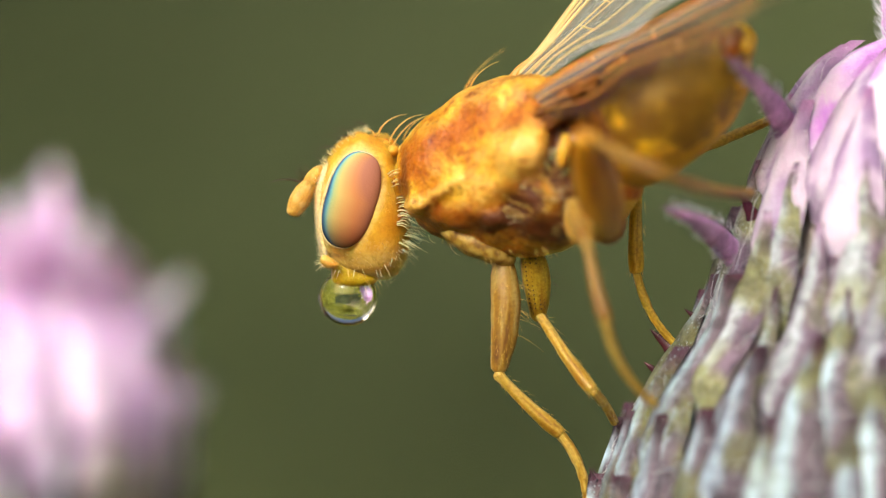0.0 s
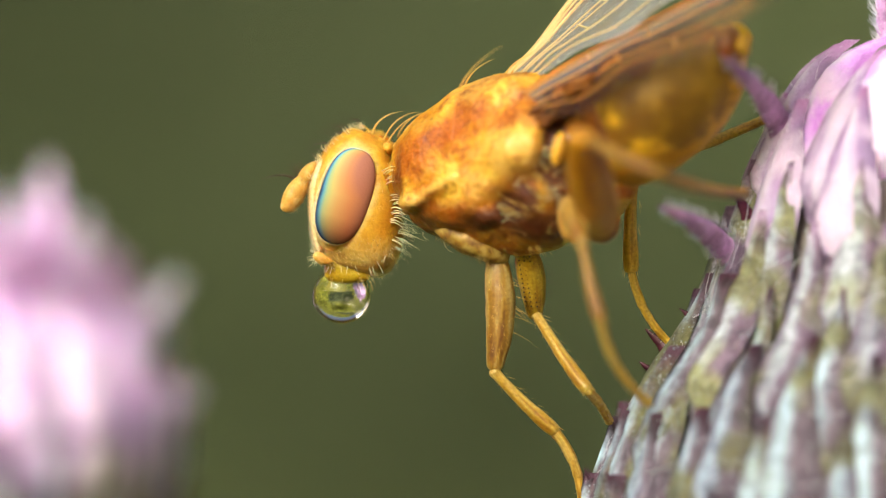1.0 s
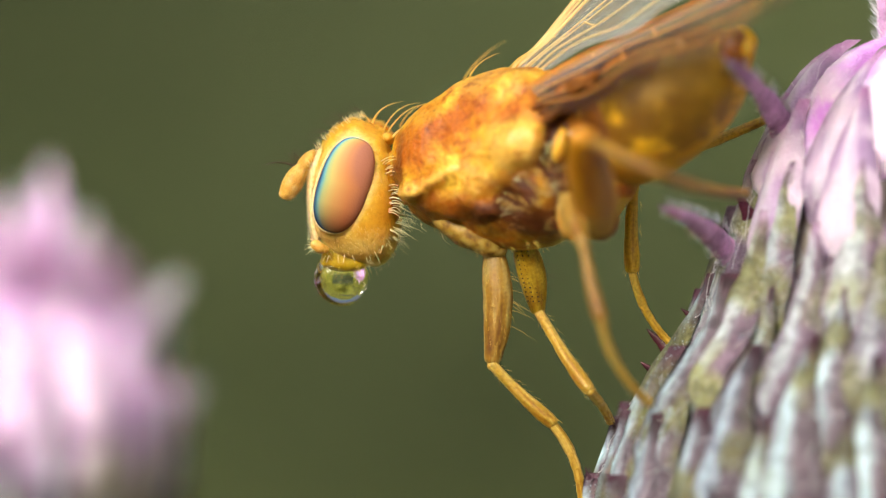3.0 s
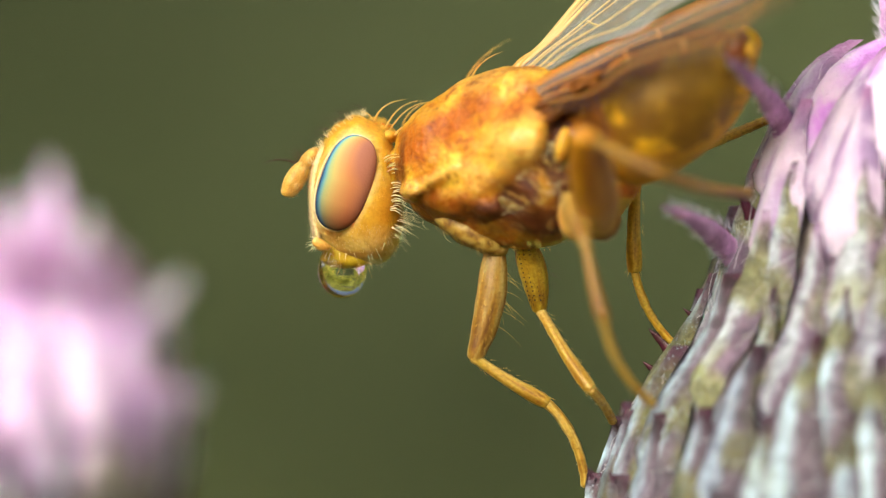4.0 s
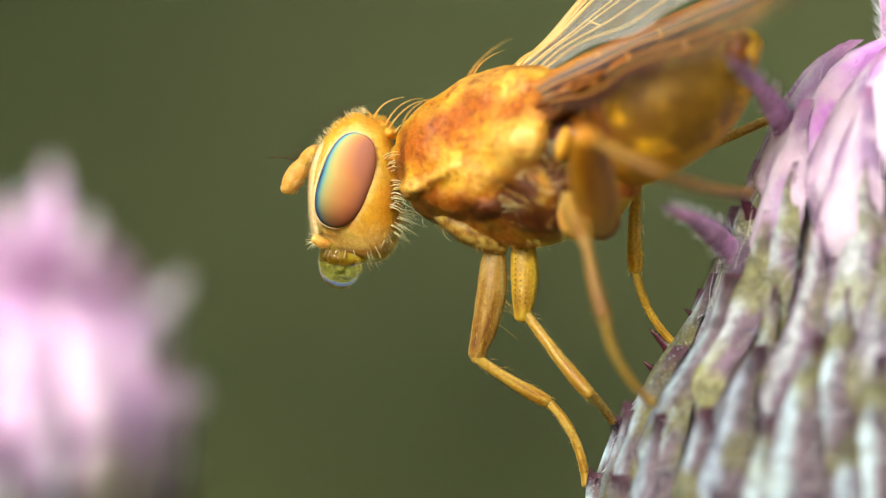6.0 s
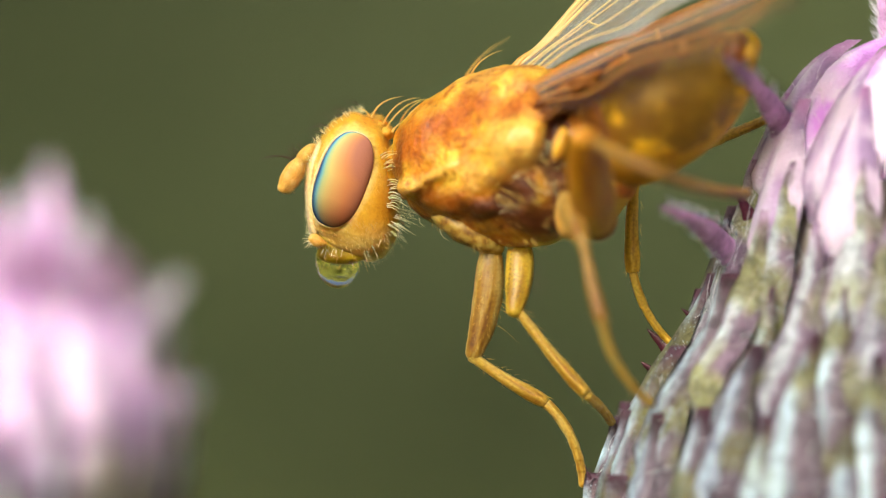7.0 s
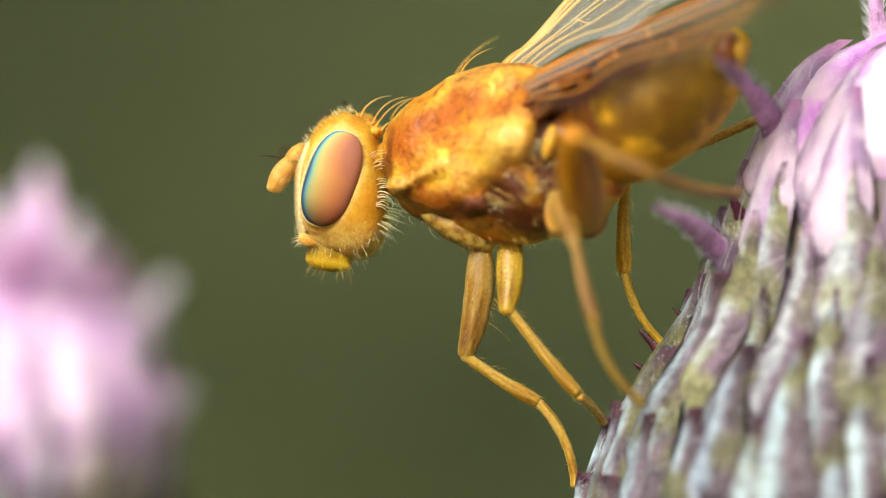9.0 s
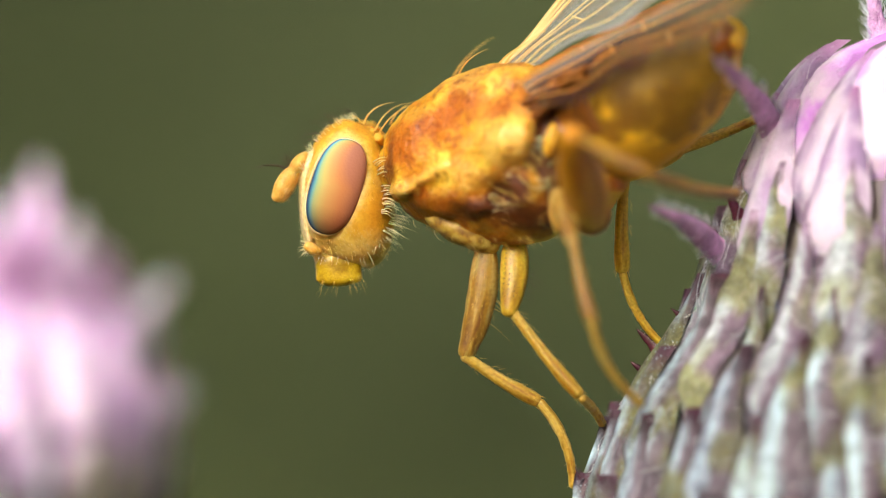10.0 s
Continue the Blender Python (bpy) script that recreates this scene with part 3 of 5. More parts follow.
def herbs():
    """Broad-leaved meadow plants round the flowers, clear of the line of sight."""
    rng = random.Random(29)
    verts, faces = [], []
    for _ in range(1600):
        far, way = 0.4 + 3.0 * rng.random() ** 1.5, rng.uniform(0, 2 * math.pi)
        x, y = far * math.sin(way), far * math.cos(way)
        aside = abs(x) > 0.25 + 0.1 * abs(y)
        tall = rng.uniform(0.25, 0.95) if aside else rng.uniform(0.15, 0.36)
        for k in range(rng.randint(5, 9)):
            z = tall * rng.uniform(0.3, 1.0)
            c = Vector((x + rng.uniform(-0.06, 0.06), y + rng.uniform(-0.06, 0.06), z))
            turn = Euler((rng.uniform(-0.3, 0.9), rng.uniform(-0.5, 0.5), rng.uniform(0, 2 * math.pi))).to_matrix()
            ln, wd = rng.uniform(0.04, 0.10), rng.uniform(0.012, 0.028)
            at = len(verts)
            for u, v, w in ((0, 0, 0), (0.9, 0.35, 0.012), (0.8, 0.7, 0.010), (0, 1, -0.02), (-0.8, 0.7, 0.010), (-0.9, 0.35, 0.012)):
                verts.append(c + turn @ Vector((u * wd, v * ln, w)))
            faces += [(at, at + 1, at + 2, at + 3), (at, at + 3, at + 4, at + 5)]
        at = len(verts)
        verts += [Vector((x - 0.003, y, -0.02)), Vector((x + 0.003, y, -0.02)), Vector((x, y + 0.005, -0.02)), Vector((x, y, tall))]
        faces += [(at, at + 1, at + 3), (at + 1, at + 2, at + 3), (at + 2, at, at + 3)]
    me = bpy.data.meshes.new("meadow_herbs")
    me.from_pydata([tuple(v) for v in verts], [], faces)
    me.materials.append(M_HERB)
    tagged(new("meadow_herbs", me), "leafy green meadow plants round the flowers", "plants", kind="stuff")


# ---- thistle heads ----
def bract_mesh(name, radius, h0, h1, wide, flare, material, lift=0.15, thorn=0.0, blunt=0.8, wrinkle=1.0):
    """One bract lying on the head at azimuth 0: a keeled blade that narrows to its tip and may flare outwards."""
    bm = bmesh.new()
    layer = bm.loops.layers.uv.verify()
    nu, nv = 6, 14
    grid = []
    for k in range(nv + 1):
        v = k / nv
        h = h0 + (h1 - h0) * v
        half = 0.5 * wide * max((0.8 + 0.4 * v - 1.2 * max(v - blunt * 0.5, 0) ** 1.2 / (1 - blunt * 0.5) ** 1.2), 0.03) * (1 + 0.16 * noise.noise(Vector((v * 6, wide * 40, h0))))
        r = radius(h)
        out = lift * (1.35 * v - 0.45) - 0.3 * max(0, 1 - v * 4) + flare * max(v - 0.62, 0) ** 1.5 / 0.38 ** 1.5
        row = []
        for j in range(nu + 1):
            u = 2 * j / nu - 1
            az = u * half / max(r, 0.3)
            rr = r + out + 0.24 * wide * min(v * 4, 1) * (1 - 0.5 * v) * (1 - abs(u) ** 1.6) + wrinkle * (0.07 * noise.noise(Vector((u * 1.5, v * 4, h0 + wide * 20))) + 0.035 * noise.noise(Vector((u * 4, v * 12, h0 + wide * 20))))
            row.append((bm.verts.new((rr * math.cos(az), rr * math.sin(az), h - 0.25 * flare * max(v - 0.7, 0))), (j / nu, v)))
        grid.append(row)
    for k in range(nv):
        for j in range(nu):
            q = (grid[k][j], grid[k][j + 1], grid[k + 1][j + 1], grid[k + 1][j])
            f = bm.faces.new([x[0] for x in q])
            f.smooth = True
            for loop, x in zip(f.loops, q):
                loop[layer].uv = x[1]
    if thorn:
        tip = grid[-1][nu // 2][0].co.copy()
        hair(bm, tip + Vector((-0.05, 0, -0.08)), tip + Vector((thorn * 0.35, 0, thorn * 0.7)), (thorn * 0.10, 0, -thorn * 0.05), 0.030, 6, 6)
        for f in bm.faces[-32:]:
            for loop in f.loops:
                loop[layer].uv = (0.5, 1.0)
    bmesh.ops.scale(bm, verts=bm.verts, vec=(MM, MM, MM))
    me = bpy.data.meshes.new(name)
    bm.to_mesh(me)
    bm.free()
    me.materials.append(material)
    return me


def spur_mesh(r0, h0, r1, h1, wide, material, side=0.0):
    """A bract tip that stands away from the head: a curved, hollow-backed spike."""
    bm = bmesh.new()
    layer = bm.loops.layers.uv.verify()
    n, m = 12, 14
    p0, p1 = Vector((r0 - 0.28, -0.3 * side, h0 - 0.3 * (h1 - h0))), Vector((r1, side, h1))
    way = (p1 - p0).normalized()
    out = Vector((way.z, 0, -way.x)).normalized()
    rings = []

    def middle(v):
        return p0.lerp(p1, v) - out * 0.04 * (p1 - p0).length * math.sin(v * math.pi) * (1 if r1 > r0 else -1)

    for k in range(m + 1):
        v = k / m
        c = middle(v)
        w = 0.5 * wide * max((1 - v) * (0.9 + 0.35 * v) + 0.02, 0.02) * (1 + 0.22 * noise.noise(Vector((v * 9, r0 * 3, h0 * 3))))
        rings.append([bm.verts.new(c + Vector((0, 1, 0)) * math.cos(a) * w * 0.8 + out * math.sin(a) * w * (1.0 if math.sin(a) > 0 else 0.7))
                      for a in (2 * math.pi * j / n for j in range(n))])
    skin(bm, rings)
    rng = random.Random(int(r0 * 100))
    fuzz = bmesh.new()
    for _ in range(240 if material != M_THORN else 0):
        v, s = rng.uniform(0.1, 0.92), rng.choice((-1, 1))
        p = middle(v) + out * s * 0.42 * wide * (1 - v) + Vector((0, rng.uniform(-0.3, 0.3) * wide * (1 - v), 0))
        hair(fuzz, p, p + out * s * rng.uniform(0.02, 0.10) + way * rng.uniform(0.05, 0.20), (0, 0, 0), 0.0045, 3, 3)
    bmesh.ops.scale(fuzz, verts=fuzz.verts, vec=(MM, MM, MM))
    down = bpy.data.meshes.new("spur_hairs")
    fuzz.to_mesh(down)
    fuzz.free()
    down.materials.append(M_WOOL)
    for f in bm.faces:
        for loop in f.loops:
            q = (loop.vert.co - p0).dot(way) / (p1 - p0).length
            loop[layer].uv = (0.5 + 0.5 * loop.vert.co.y / wide, 0.8 * q)
    bmesh.ops.recalc_face_normals(bm, faces=bm.faces)
    bmesh.ops.scale(bm, verts=bm.verts, vec=(MM, MM, MM))
    me = bpy.data.meshes.new("spur_bract")
    bm.to_mesh(me)
    bm.free()
    me.materials.append(material)
    return me, down


def floret_mesh(length, r):
    """A slender corolla tube that opens into five narrow lobes."""
    bm = bmesh.new()
    tube(bm, [(Vector((0, 0, 0)), r * 0.6, r * 0.6), (Vector((0.06, 0, length * 0.45)), r, r),
              (Vector((0.16, 0, length * 0.75)), r * 1.5, r * 1.5)], n=7, sub=3, uv=True)
    for k in range(5):
        w = k * 2 * math.pi / 5
        way = Vector((math.cos(w), math.sin(w), 0))
        hair(bm, Vector((0.16, 0, length * 0.72)) + way * r, Vector((0.16, 0, length)) + way * r * 5, way * r * -1.2, r * 0.8, 5, 4)
    bmesh.ops.scale(bm, verts=bm.verts, vec=(MM, MM, MM))
    me = bpy.data.meshes.new("floret")
    bm.to_mesh(me)
    bm.free()
    me.materials.append(M_FLORET)
    return me


def thistle(origin, profile, rows, spurs, florets, lean, label, seed, wool=2200, core=None):
    """A thistle head on its stem. profile: (height, radius) in mm from the base; rows of bracts from below upwards."""
    rng = random.Random(seed)
    ob = root("thistle_head", origin, label, "flower", "thistle heads")
    ob.rotation_euler = (radians(lean[0]), radians(lean[1]), 0)
    fine = smooth_line(profile, 6)

    def radius(h):
        return float(np.interp(h, fine[:, 0], fine[:, 1]))

    def child(name, me, z=0.0, turn=0.0, tilt=0.0, off=0.0):
        c = new(name, me)
        c.parent = ob
        c.matrix_basis = Matrix.Rotation(turn, 4, "Z") @ Matrix.Translation((off * MM, 0, z * MM)) @ Matrix.Rotation(tilt, 4, "Y")
        return c

    bm = bmesh.new()
    rings = [[bm.verts.new((r * 0.90 * math.cos(a), r * 0.90 * math.sin(a), h)) for a in (2 * math.pi * k / 40 for k in range(40))] for h, r in fine]
    skin(bm, rings)
    bmesh.ops.scale(bm, verts=bm.verts, vec=(MM, MM, MM))
    me = bpy.data.meshes.new("receptacle")
    bm.to_mesh(me)
    bm.free()
    me.materials.append(core or M_CORE)
    tagged(child("receptacle", me), "green and purple flower base under the bracts")
    bm = bmesh.new()
    drop = HEIGHT / MM + origin[2]
    tube(bm, [(Vector((0, 0, 0.3)), 0.75, 0.75), (Vector((0, 0, -2)), 0.6, 0.6), (Vector((0.1, 0.1, -5)), 0.6, 0.6), (Vector((0.4, 0.3, -15)), 0.65, 0.65), (Vector((1.5, 1, -45)), 0.75, 0.75), (Vector((4, 2, -140)), 0.9, 0.9), (Vector((6, 4, -340)), 1.2, 1.2), (Vector((8, 5, -drop - 8)), 1.5, 1.5)], n=12, sub=4)
    bmesh.ops.scale(bm, verts=bm.verts, vec=(MM, MM, MM))
    me = bpy.data.meshes.new("stem")
    bm.to_mesh(me)
    bm.free()
    me.materials.append(M_STEM)
    tagged(child("stem", me), "ribbed green stem")
    for i, (h0, h1, count, wide, flare, thorn, material) in enumerate(rows):
        shell = (lambda z: radius(z) - 0.17) if material == M_BRACT_ROSE and i >= len(rows) - 2 else radius
        kinds = [bract_mesh("bract", shell, h0, h1, wide * q, flare * f, material, lift=0.15 if i < len(rows) - 3 else 0.05, thorn=thorn, wrinkle=0.3 if material in (M_BRACT_BLUSH, M_BRACT_ROSE) else 1.0) for q, f in ((1.0, 1.0), (0.86, 0.6), (1.12, 1.3), (0.94, 1.6))]
        for k in range(count):
            turn = 2 * math.pi * (k + 0.5 * (i % 2) + rng.uniform(-0.13, 0.13)) / count
            child("bract", rng.choice(kinds), z=rng.uniform(-0.16, 0.16) * (1 - 0.75 * i / len(rows)), turn=turn, tilt=rng.uniform(-0.012, 0.014) * (1 - 0.6 * i / len(rows)))
    for r0, h0, r1, h1, az, wide, material, side in spurs:
        blade, down = spur_mesh(r0, h0, r1, h1, wide, material, side)
        spur = child("spur_bract" if material != M_THORN else "thorn", blade, turn=radians(az))
        if material == M_THORN:
            continue
        fuzz = new("spur_hairs", down)
        fuzz.parent = spur
        tagged(fuzz, "short white hairs on the spur", kind="stuff")
    count, h, spread, length, r = florets
    meshes = [floret_mesh(length * q, r) for q in (0.85, 1.0, 1.12)]
    for k in range(count):
        far = math.sqrt((k + 0.5) / count)
        child("floret", rng.choice(meshes), z=h + rng.uniform(-0.3, 0.1) - far * 0.25, turn=k * 2.39996, tilt=far * radians(spread) + rng.uniform(-0.08, 0.08), off=far * radius(h) * 0.8)
    bm = bmesh.new()
    low, high = profile[2][0], profile[-3][0]
    for _ in range(wool):
        a, z = rng.uniform(0, 2 * math.pi), rng.uniform(low, high)
        b, w = a + rng.uniform(-0.28, 0.28), z + rng.uniform(-0.5, 0.7)
        p, q = [Vector(((radius(zz) + 0.15) * math.cos(aa), (radius(zz) + 0.15) * math.sin(aa), zz)) for aa, zz in ((a, z), (b, w))]
        hair(bm, p, q, (math.cos((a + b) / 2) * 0.03, math.sin((a + b) / 2) * 0.03, rng.uniform(-0.08, 0.08)), 0.0035, 3, 4)
    bmesh.ops.scale(bm, verts=bm.verts, vec=(MM, MM, MM))
    me = bpy.data.meshes.new("cobweb_hairs")
    bm.to_mesh(me)
    bm.free()
    me.materials.append(M_WOOL)
    tagged(child("cobweb_hairs", me), "fine white cobwebby hairs", kind="stuff")
    return ob


def up_from(b0, b):
    return (b0 - b) / U


def thistle_right():
    b0 = 1290
    prof = [(up_from(b0, b), r / U) for b, r in ((1290, 60), (1270, 300), (1200, 520), (1080, 620), (980, 648), (880, 640), (780, 598), (690, 554),
                                                 (590, 474), (500, 428), (400, 388), (300, 350), (200, 304), (130, 258), (85, 196), (60, 110))]
    rows = []
    for base, tip, count, wide, flare, thorn, material in (
            (1275, 960, 25, 156, 0.0, 0.0, M_BRACT), (1230, 850, 26, 152, 0.02, 0.08, M_BRACT), (1150, 730, 26, 148, 0.02, 0.0, M_BRACT),
            (1050, 610, 25, 142, 0.02, 0.0, M_BRACT), (920, 490, 21, 138, 0.02, 0.0, M_BRACT), (780, 380, 18, 136, 0.02, 0.0, M_BRACT_MILK),
            (640, 270, 15, 140, 0.03, 0.0, M_BRACT_MILK), (520, 165, 13, 156, 0.0, 0.0, M_BRACT_BLUSH),
            (420, 85, 11, 190, 0.0, 0.0, M_BRACT_BLUSH), (360, 52, 10, 250, 0.0, 0.0, M_BRACT_ROSE), (300, 44, 11, 210, 0.0, 0.0, M_BRACT_ROSE)):
        rows.append((up_from(b0, base), up_from(b0, tip), count, wide / U, flare, thorn, material))
    spurs = []
    for a0, y0, a1, y1, az, wide, material, side in ((1392, 262, 1206, 104, 188, 84, M_SPUR, 2.5), (1556, 96, 1562, -60, 190, 70, M_SPUR, 0.0), (1290, 456, 1088, 366, 192, 84, M_SPUR, 1.7), (1300, 412, 1284, 336, 190, 60, M_THORN, 0.4),
                                               (1182, 650, 1150, 582, 180, 66, M_THORN, 0.0), (1160, 688, 1138, 640, 183, 54, M_THORN, 0.0), 
                                                (1224, 590, 1206, 545, 186, 44, M_THORN, 0.0)):
        spurs.append(((1716 - a0) / U, up_from(b0, y0), (1716 - a1) / U, up_from(b0, y1), az, wide / U, material, side))
    bud = thistle(G(1716, b0, 0.1), prof, rows, spurs, (24, up_from(b0, 140), 9, 0.4, 0.055), (0, 0),
            "purple and hoary grey thistle bud with spiny overlapping bracts", 3, wool=1300)
    bud.scale.y = 0.68      # the bud is flatter than it is wide


def thistle_left():
    b0, k = 1240, 1.095
    prof = [(up_from(b0, b) * k, r * k / U) for b, r in ((1240, 60), (1220, 240), (1140, 310), (1000, 330), (880, 326), (780, 316), (700, 302), (640, 284), (580, 258), (520, 226), (470, 180), (440, 120))]
    rows = []
    for base, tip, count, wide, flare, thorn, material in (
            (1230, 940, 22, 88, 0.02, 0.12, M_BRACT), (1130, 850, 22, 84, 0.04, 0.12, M_BRACT), (1030, 760, 22, 84, 0.06, 0.12, M_BRACT_MILK),
            (930, 670, 18, 130, 0.06, 0.0, M_BRACT_BLUSH), (820, 560, 14, 160, 0.05, 0.0, M_BRACT_ROSE), (730, 520, 13, 160, 0.04, 0.0, M_BRACT_ROSE),
            (640, 455, 14, 110, 0.06, 0.0, M_BRACT_ROSE)):
        rows.append((up_from(b0, base) * k, up_from(b0, tip) * k, count, wide * k / U, flare, thorn, material))
    spurs = []
    for a0, y0, a1, y1, az, wide, material in ((248, 630, 334, 490, -8, 104, M_BRACT_BLUSH), (300, 770, 352, 690, 4, 70, M_SPUR), (118, 470, 100, 282, -20, 130, M_BRACT_ROSE),
                                               (190, 500, 200, 380, -30, 90, M_BRACT_ROSE), (290, 900, 330, 800, -4, 80, M_BRACT_MILK), (30, 480, 20, 350, -60, 110, M_BRACT_ROSE),
                                               (240, 680, 310, 590, 8, 80, M_BRACT_ROSE), (60, 470, 52, 340, 30, 110, M_BRACT_ROSE)):
        spurs.append(((a0 + 28) * k / U, up_from(b0, y0) * k, (a1 + 28) * k / U, up_from(b0, y1) * k, az, wide / U, material, 0.0))
    thistle(G(784 + (-28 - 784) * k, 441 + (b0 - 441) * k, 9.5), prof, rows, spurs, (120, up_from(b0, 500) * k, 52, 0.75, 0.06), (0, 0),
            "blurred pink thistle head with rosy bracts and florets", 11, wool=120, core=M_CORE_PINK)


# ---- the fly ----
def axis(a):
    """Depth of the fly's midline: the tail points towards the lens."""
    return 0.55 - (min(a, 1150) - 632) / U * 0.48 - max(a - 1150, 0) / U * 0.1


def near(a, b, d):
    """Where the line of sight through the plan's (a, b) passes at depth d."""
    k = 1 + d / REACH
    return 784 + (a - 784) * k, 441 + (b - 441) * k, d


LEGS = []
PIVOT = G(1060, 300, 0.0)


def sec(a, b, d, r, q):
    return (G(a, b, d), r / U, q)


def fly_head(fly):
    rng = random.Random(21)
    c = G(632, 330, 0.55)
    bm = bmesh.new()
    secs = []
    for b, front, back, deep in ((209, 652, 676, 0.14), (216, 632, 694, 0.34), (236, 600, 704, 0.48), (262, 574, 707, 0.55), (300, 557, 709, 0.60), (340, 551, 714, 0.61),
                                 (380, 551, 715, 0.60), (410, 554, 711, 0.56), (430, 558, 700, 0.50), (445, 566, 682, 0.42)):
        secs.append((G((front + back) / 2, b, 0.55), (back - front) / 2 / U, deep))
    tube(bm, secs, n=128, sub=10, lump=0.010, freq=5, full=0.72, cap=0.25)
    pale, rust_shade, deep = [bm.verts.layers.float.new(q) for q in ("pale", "rust_shade", "deep")]
    for v in bm.verts:
        a, b = 784 + v.co.x * U, 441 - v.co.z * U
        s = noise.noise(v.co * 6) * 0.10
        x, y = (a - 613) * 0.946 + (b - 324) * 0.326, (b - 324) * 0.946 - (a - 613) * 0.326
        e = math.hypot(x / 48, y / 88) + s
        v[pale] = 1.1 * min(max((1.24 - e) / 0.26, 0), 1) + 0.6 * min(max((b - 388) / 45, 0), 1) + 0.7 * min(max((570 - a) / 14, 0), 1)
        # the rusty tint along the head's back edge paints the neck's shade
        v[rust_shade] = 0.9 * math.exp(-((a - 706) / 16) ** 2 - ((b - 316) / 70) ** 2) + 0.7 * math.exp(-((a - 640) / 50) ** 2 - ((b - 450) / 7) ** 2) + 0.5 * math.exp(-((a - 690) / 14) ** 2 - ((b - 246) / 20) ** 2) + s
        v[deep] = 1.0 * math.exp(-((a - 684) / 18) ** 2 - ((b - 370) / 60) ** 2) + 0.8 * math.exp(-((a - 655) / 30) ** 2 - ((b - 222) / 16) ** 2) + 0.6 * math.exp(-((a - 590) / 30) ** 2 - ((b - 425) / 9) ** 2) + s
    head = part("head", bm, M_SKULL, fly, "amber yellow head with large eyes", origin=c)
    lean = Vector((math.sin(radians(19)), 0, math.cos(radians(19))))
    fwd = Vector((lean.z, 0, -lean.x))
    for side, d in ((-1, -0.03), (1, 1.13)):
        bm = bmesh.new()
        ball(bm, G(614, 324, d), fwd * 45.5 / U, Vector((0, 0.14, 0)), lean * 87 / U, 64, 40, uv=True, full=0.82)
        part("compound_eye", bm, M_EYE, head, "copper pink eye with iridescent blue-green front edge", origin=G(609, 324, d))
        bm = bmesh.new()
        ring = []
        for k in range(64):
            w = 2 * math.pi * k / 64
            cw, sw = [math.copysign(abs(q) ** 0.86, q) for q in (math.cos(w), math.sin(w))]
            e = G(613, 324, d - side * 0.04) + fwd * cw * 46.5 / U + lean * sw * 88 / U
            out = (fwd * math.cos(w) + lean * math.sin(w)).normalized()
            thick = 1.7 - 1.4 * math.cos(w)
            ring.append([bm.verts.new(e + out * math.cos(q) * thick / U + Vector((0, 1, 0)) * math.sin(q) * 0.05) for q in (2 * math.pi * j / 10 for j in range(10))])
        for k in range(64):
            for j in range(10):
                bm.faces.new((ring[k][j], ring[k][(j + 1) % 10], ring[(k + 1) % 64][(j + 1) % 10], ring[(k + 1) % 64][j])).smooth = True
        part("eye_rim", bm, M_RIM, head, "pale cream rim round the eye")
    # face, brow and crown
    bm = bmesh.new()
    tube(bm, [sec(592, 244, 0.55, 4, 0.12), sec(577, 262, 0.5, 9, 0.24), sec(563, 288, 0.46, 11, 0.30), sec(556, 330, 0.45, 10, 0.30), sec(557, 385, 0.45, 9, 0.28), sec(564, 420, 0.45, 10, 0.24)], n=20, sub=5)
    part("face", bm, M_RIM, head, "pale cream face plate")
    bm = bmesh.new()
    ball(bm, G(668, 230, 0.44), (28 / U, 0, 0.02), (0, 0.26, 0), (0, 0, 14 / U), 24, 14, 0.02, 9)
    ball(bm, G(690, 240, 0.36), (15 / U, 0, 0), (0, 0.2, 0), (0, 0, 13 / U), 20, 12, 0.02, 9)
    part("crown", bm, M_HEAD, head, "orange crown plate with ocelli")
    for da in (-8, 6, 16):
        bm = bmesh.new()
        ball(bm, G(672 + da, 219 + abs(da) * 0.3, 0.25 + da * 0.004), (6 / U, 0, 0), (0, 6 / U, 0), (0, 0, 4 / U), 12, 8)
        part("ocellus", bm, M_BACK, head)
    # antennae
    for d, da in ((0.25, 0), (0.62, 5)):
        bm = bmesh.new()
        tube(bm, [sec(558 + da, 268, d + 0.1, 8, 0.05), sec(549 + da, 277, d, 11, 0.07), sec(541 + da, 288, d, 11.5, 0.07), sec(537 + da, 295, d, 8, 0.06)], n=18, sub=4)
        tube(bm, [sec(537 + da, 291, d - 0.02, 9, 0.05), sec(528 + da, 305, d - 0.03, 14.5, 0.07), sec(517 + da, 324, d - 0.04, 15.5, 0.08), sec(508 + da, 340, d - 0.04, 11, 0.06)], n=20, sub=5)
        for k in range(80):
            t, q = rng.random(), rng.uniform(-1, 1)
            p = G(534 + da - 25 * t + q * 14, 300 + 42 * t + q * 8, d - 0.04 - 0.07 * math.sqrt(1 - q * q))
            hair(bm, p, p + Vector((-rng.uniform(0, 4) / U, -0.015, -rng.uniform(2, 5) / U)), (0, 0, 0), 0.003, 3, 2)
        part("antenna", bm, M_ANT, head, "short golden antenna")
        bm = bmesh.new()
        hair(bm, G(530 + da, 293, d), G(465 + da, 290, d - 0.15), (0, 0, 0.05), 0.010, 5, 7)
        part("arista", bm, M_HAIR_DARK, head, "thin dark antennal bristle")
    # palp beside the mouth
    for d in (0.12, 0.85):
        bm = bmesh.new()
        tube(bm, [sec(582, 438, d, 6, 0.04), sec(570, 434, d, 10, 0.06), sec(561, 428, d, 9, 0.05)], n=16, sub=4)
        part("palp", bm, M_ANT, head, "small pale palp")
    # proboscis: a yellow fleshy pad that slides out of the mouth
    bm = bmesh.new()
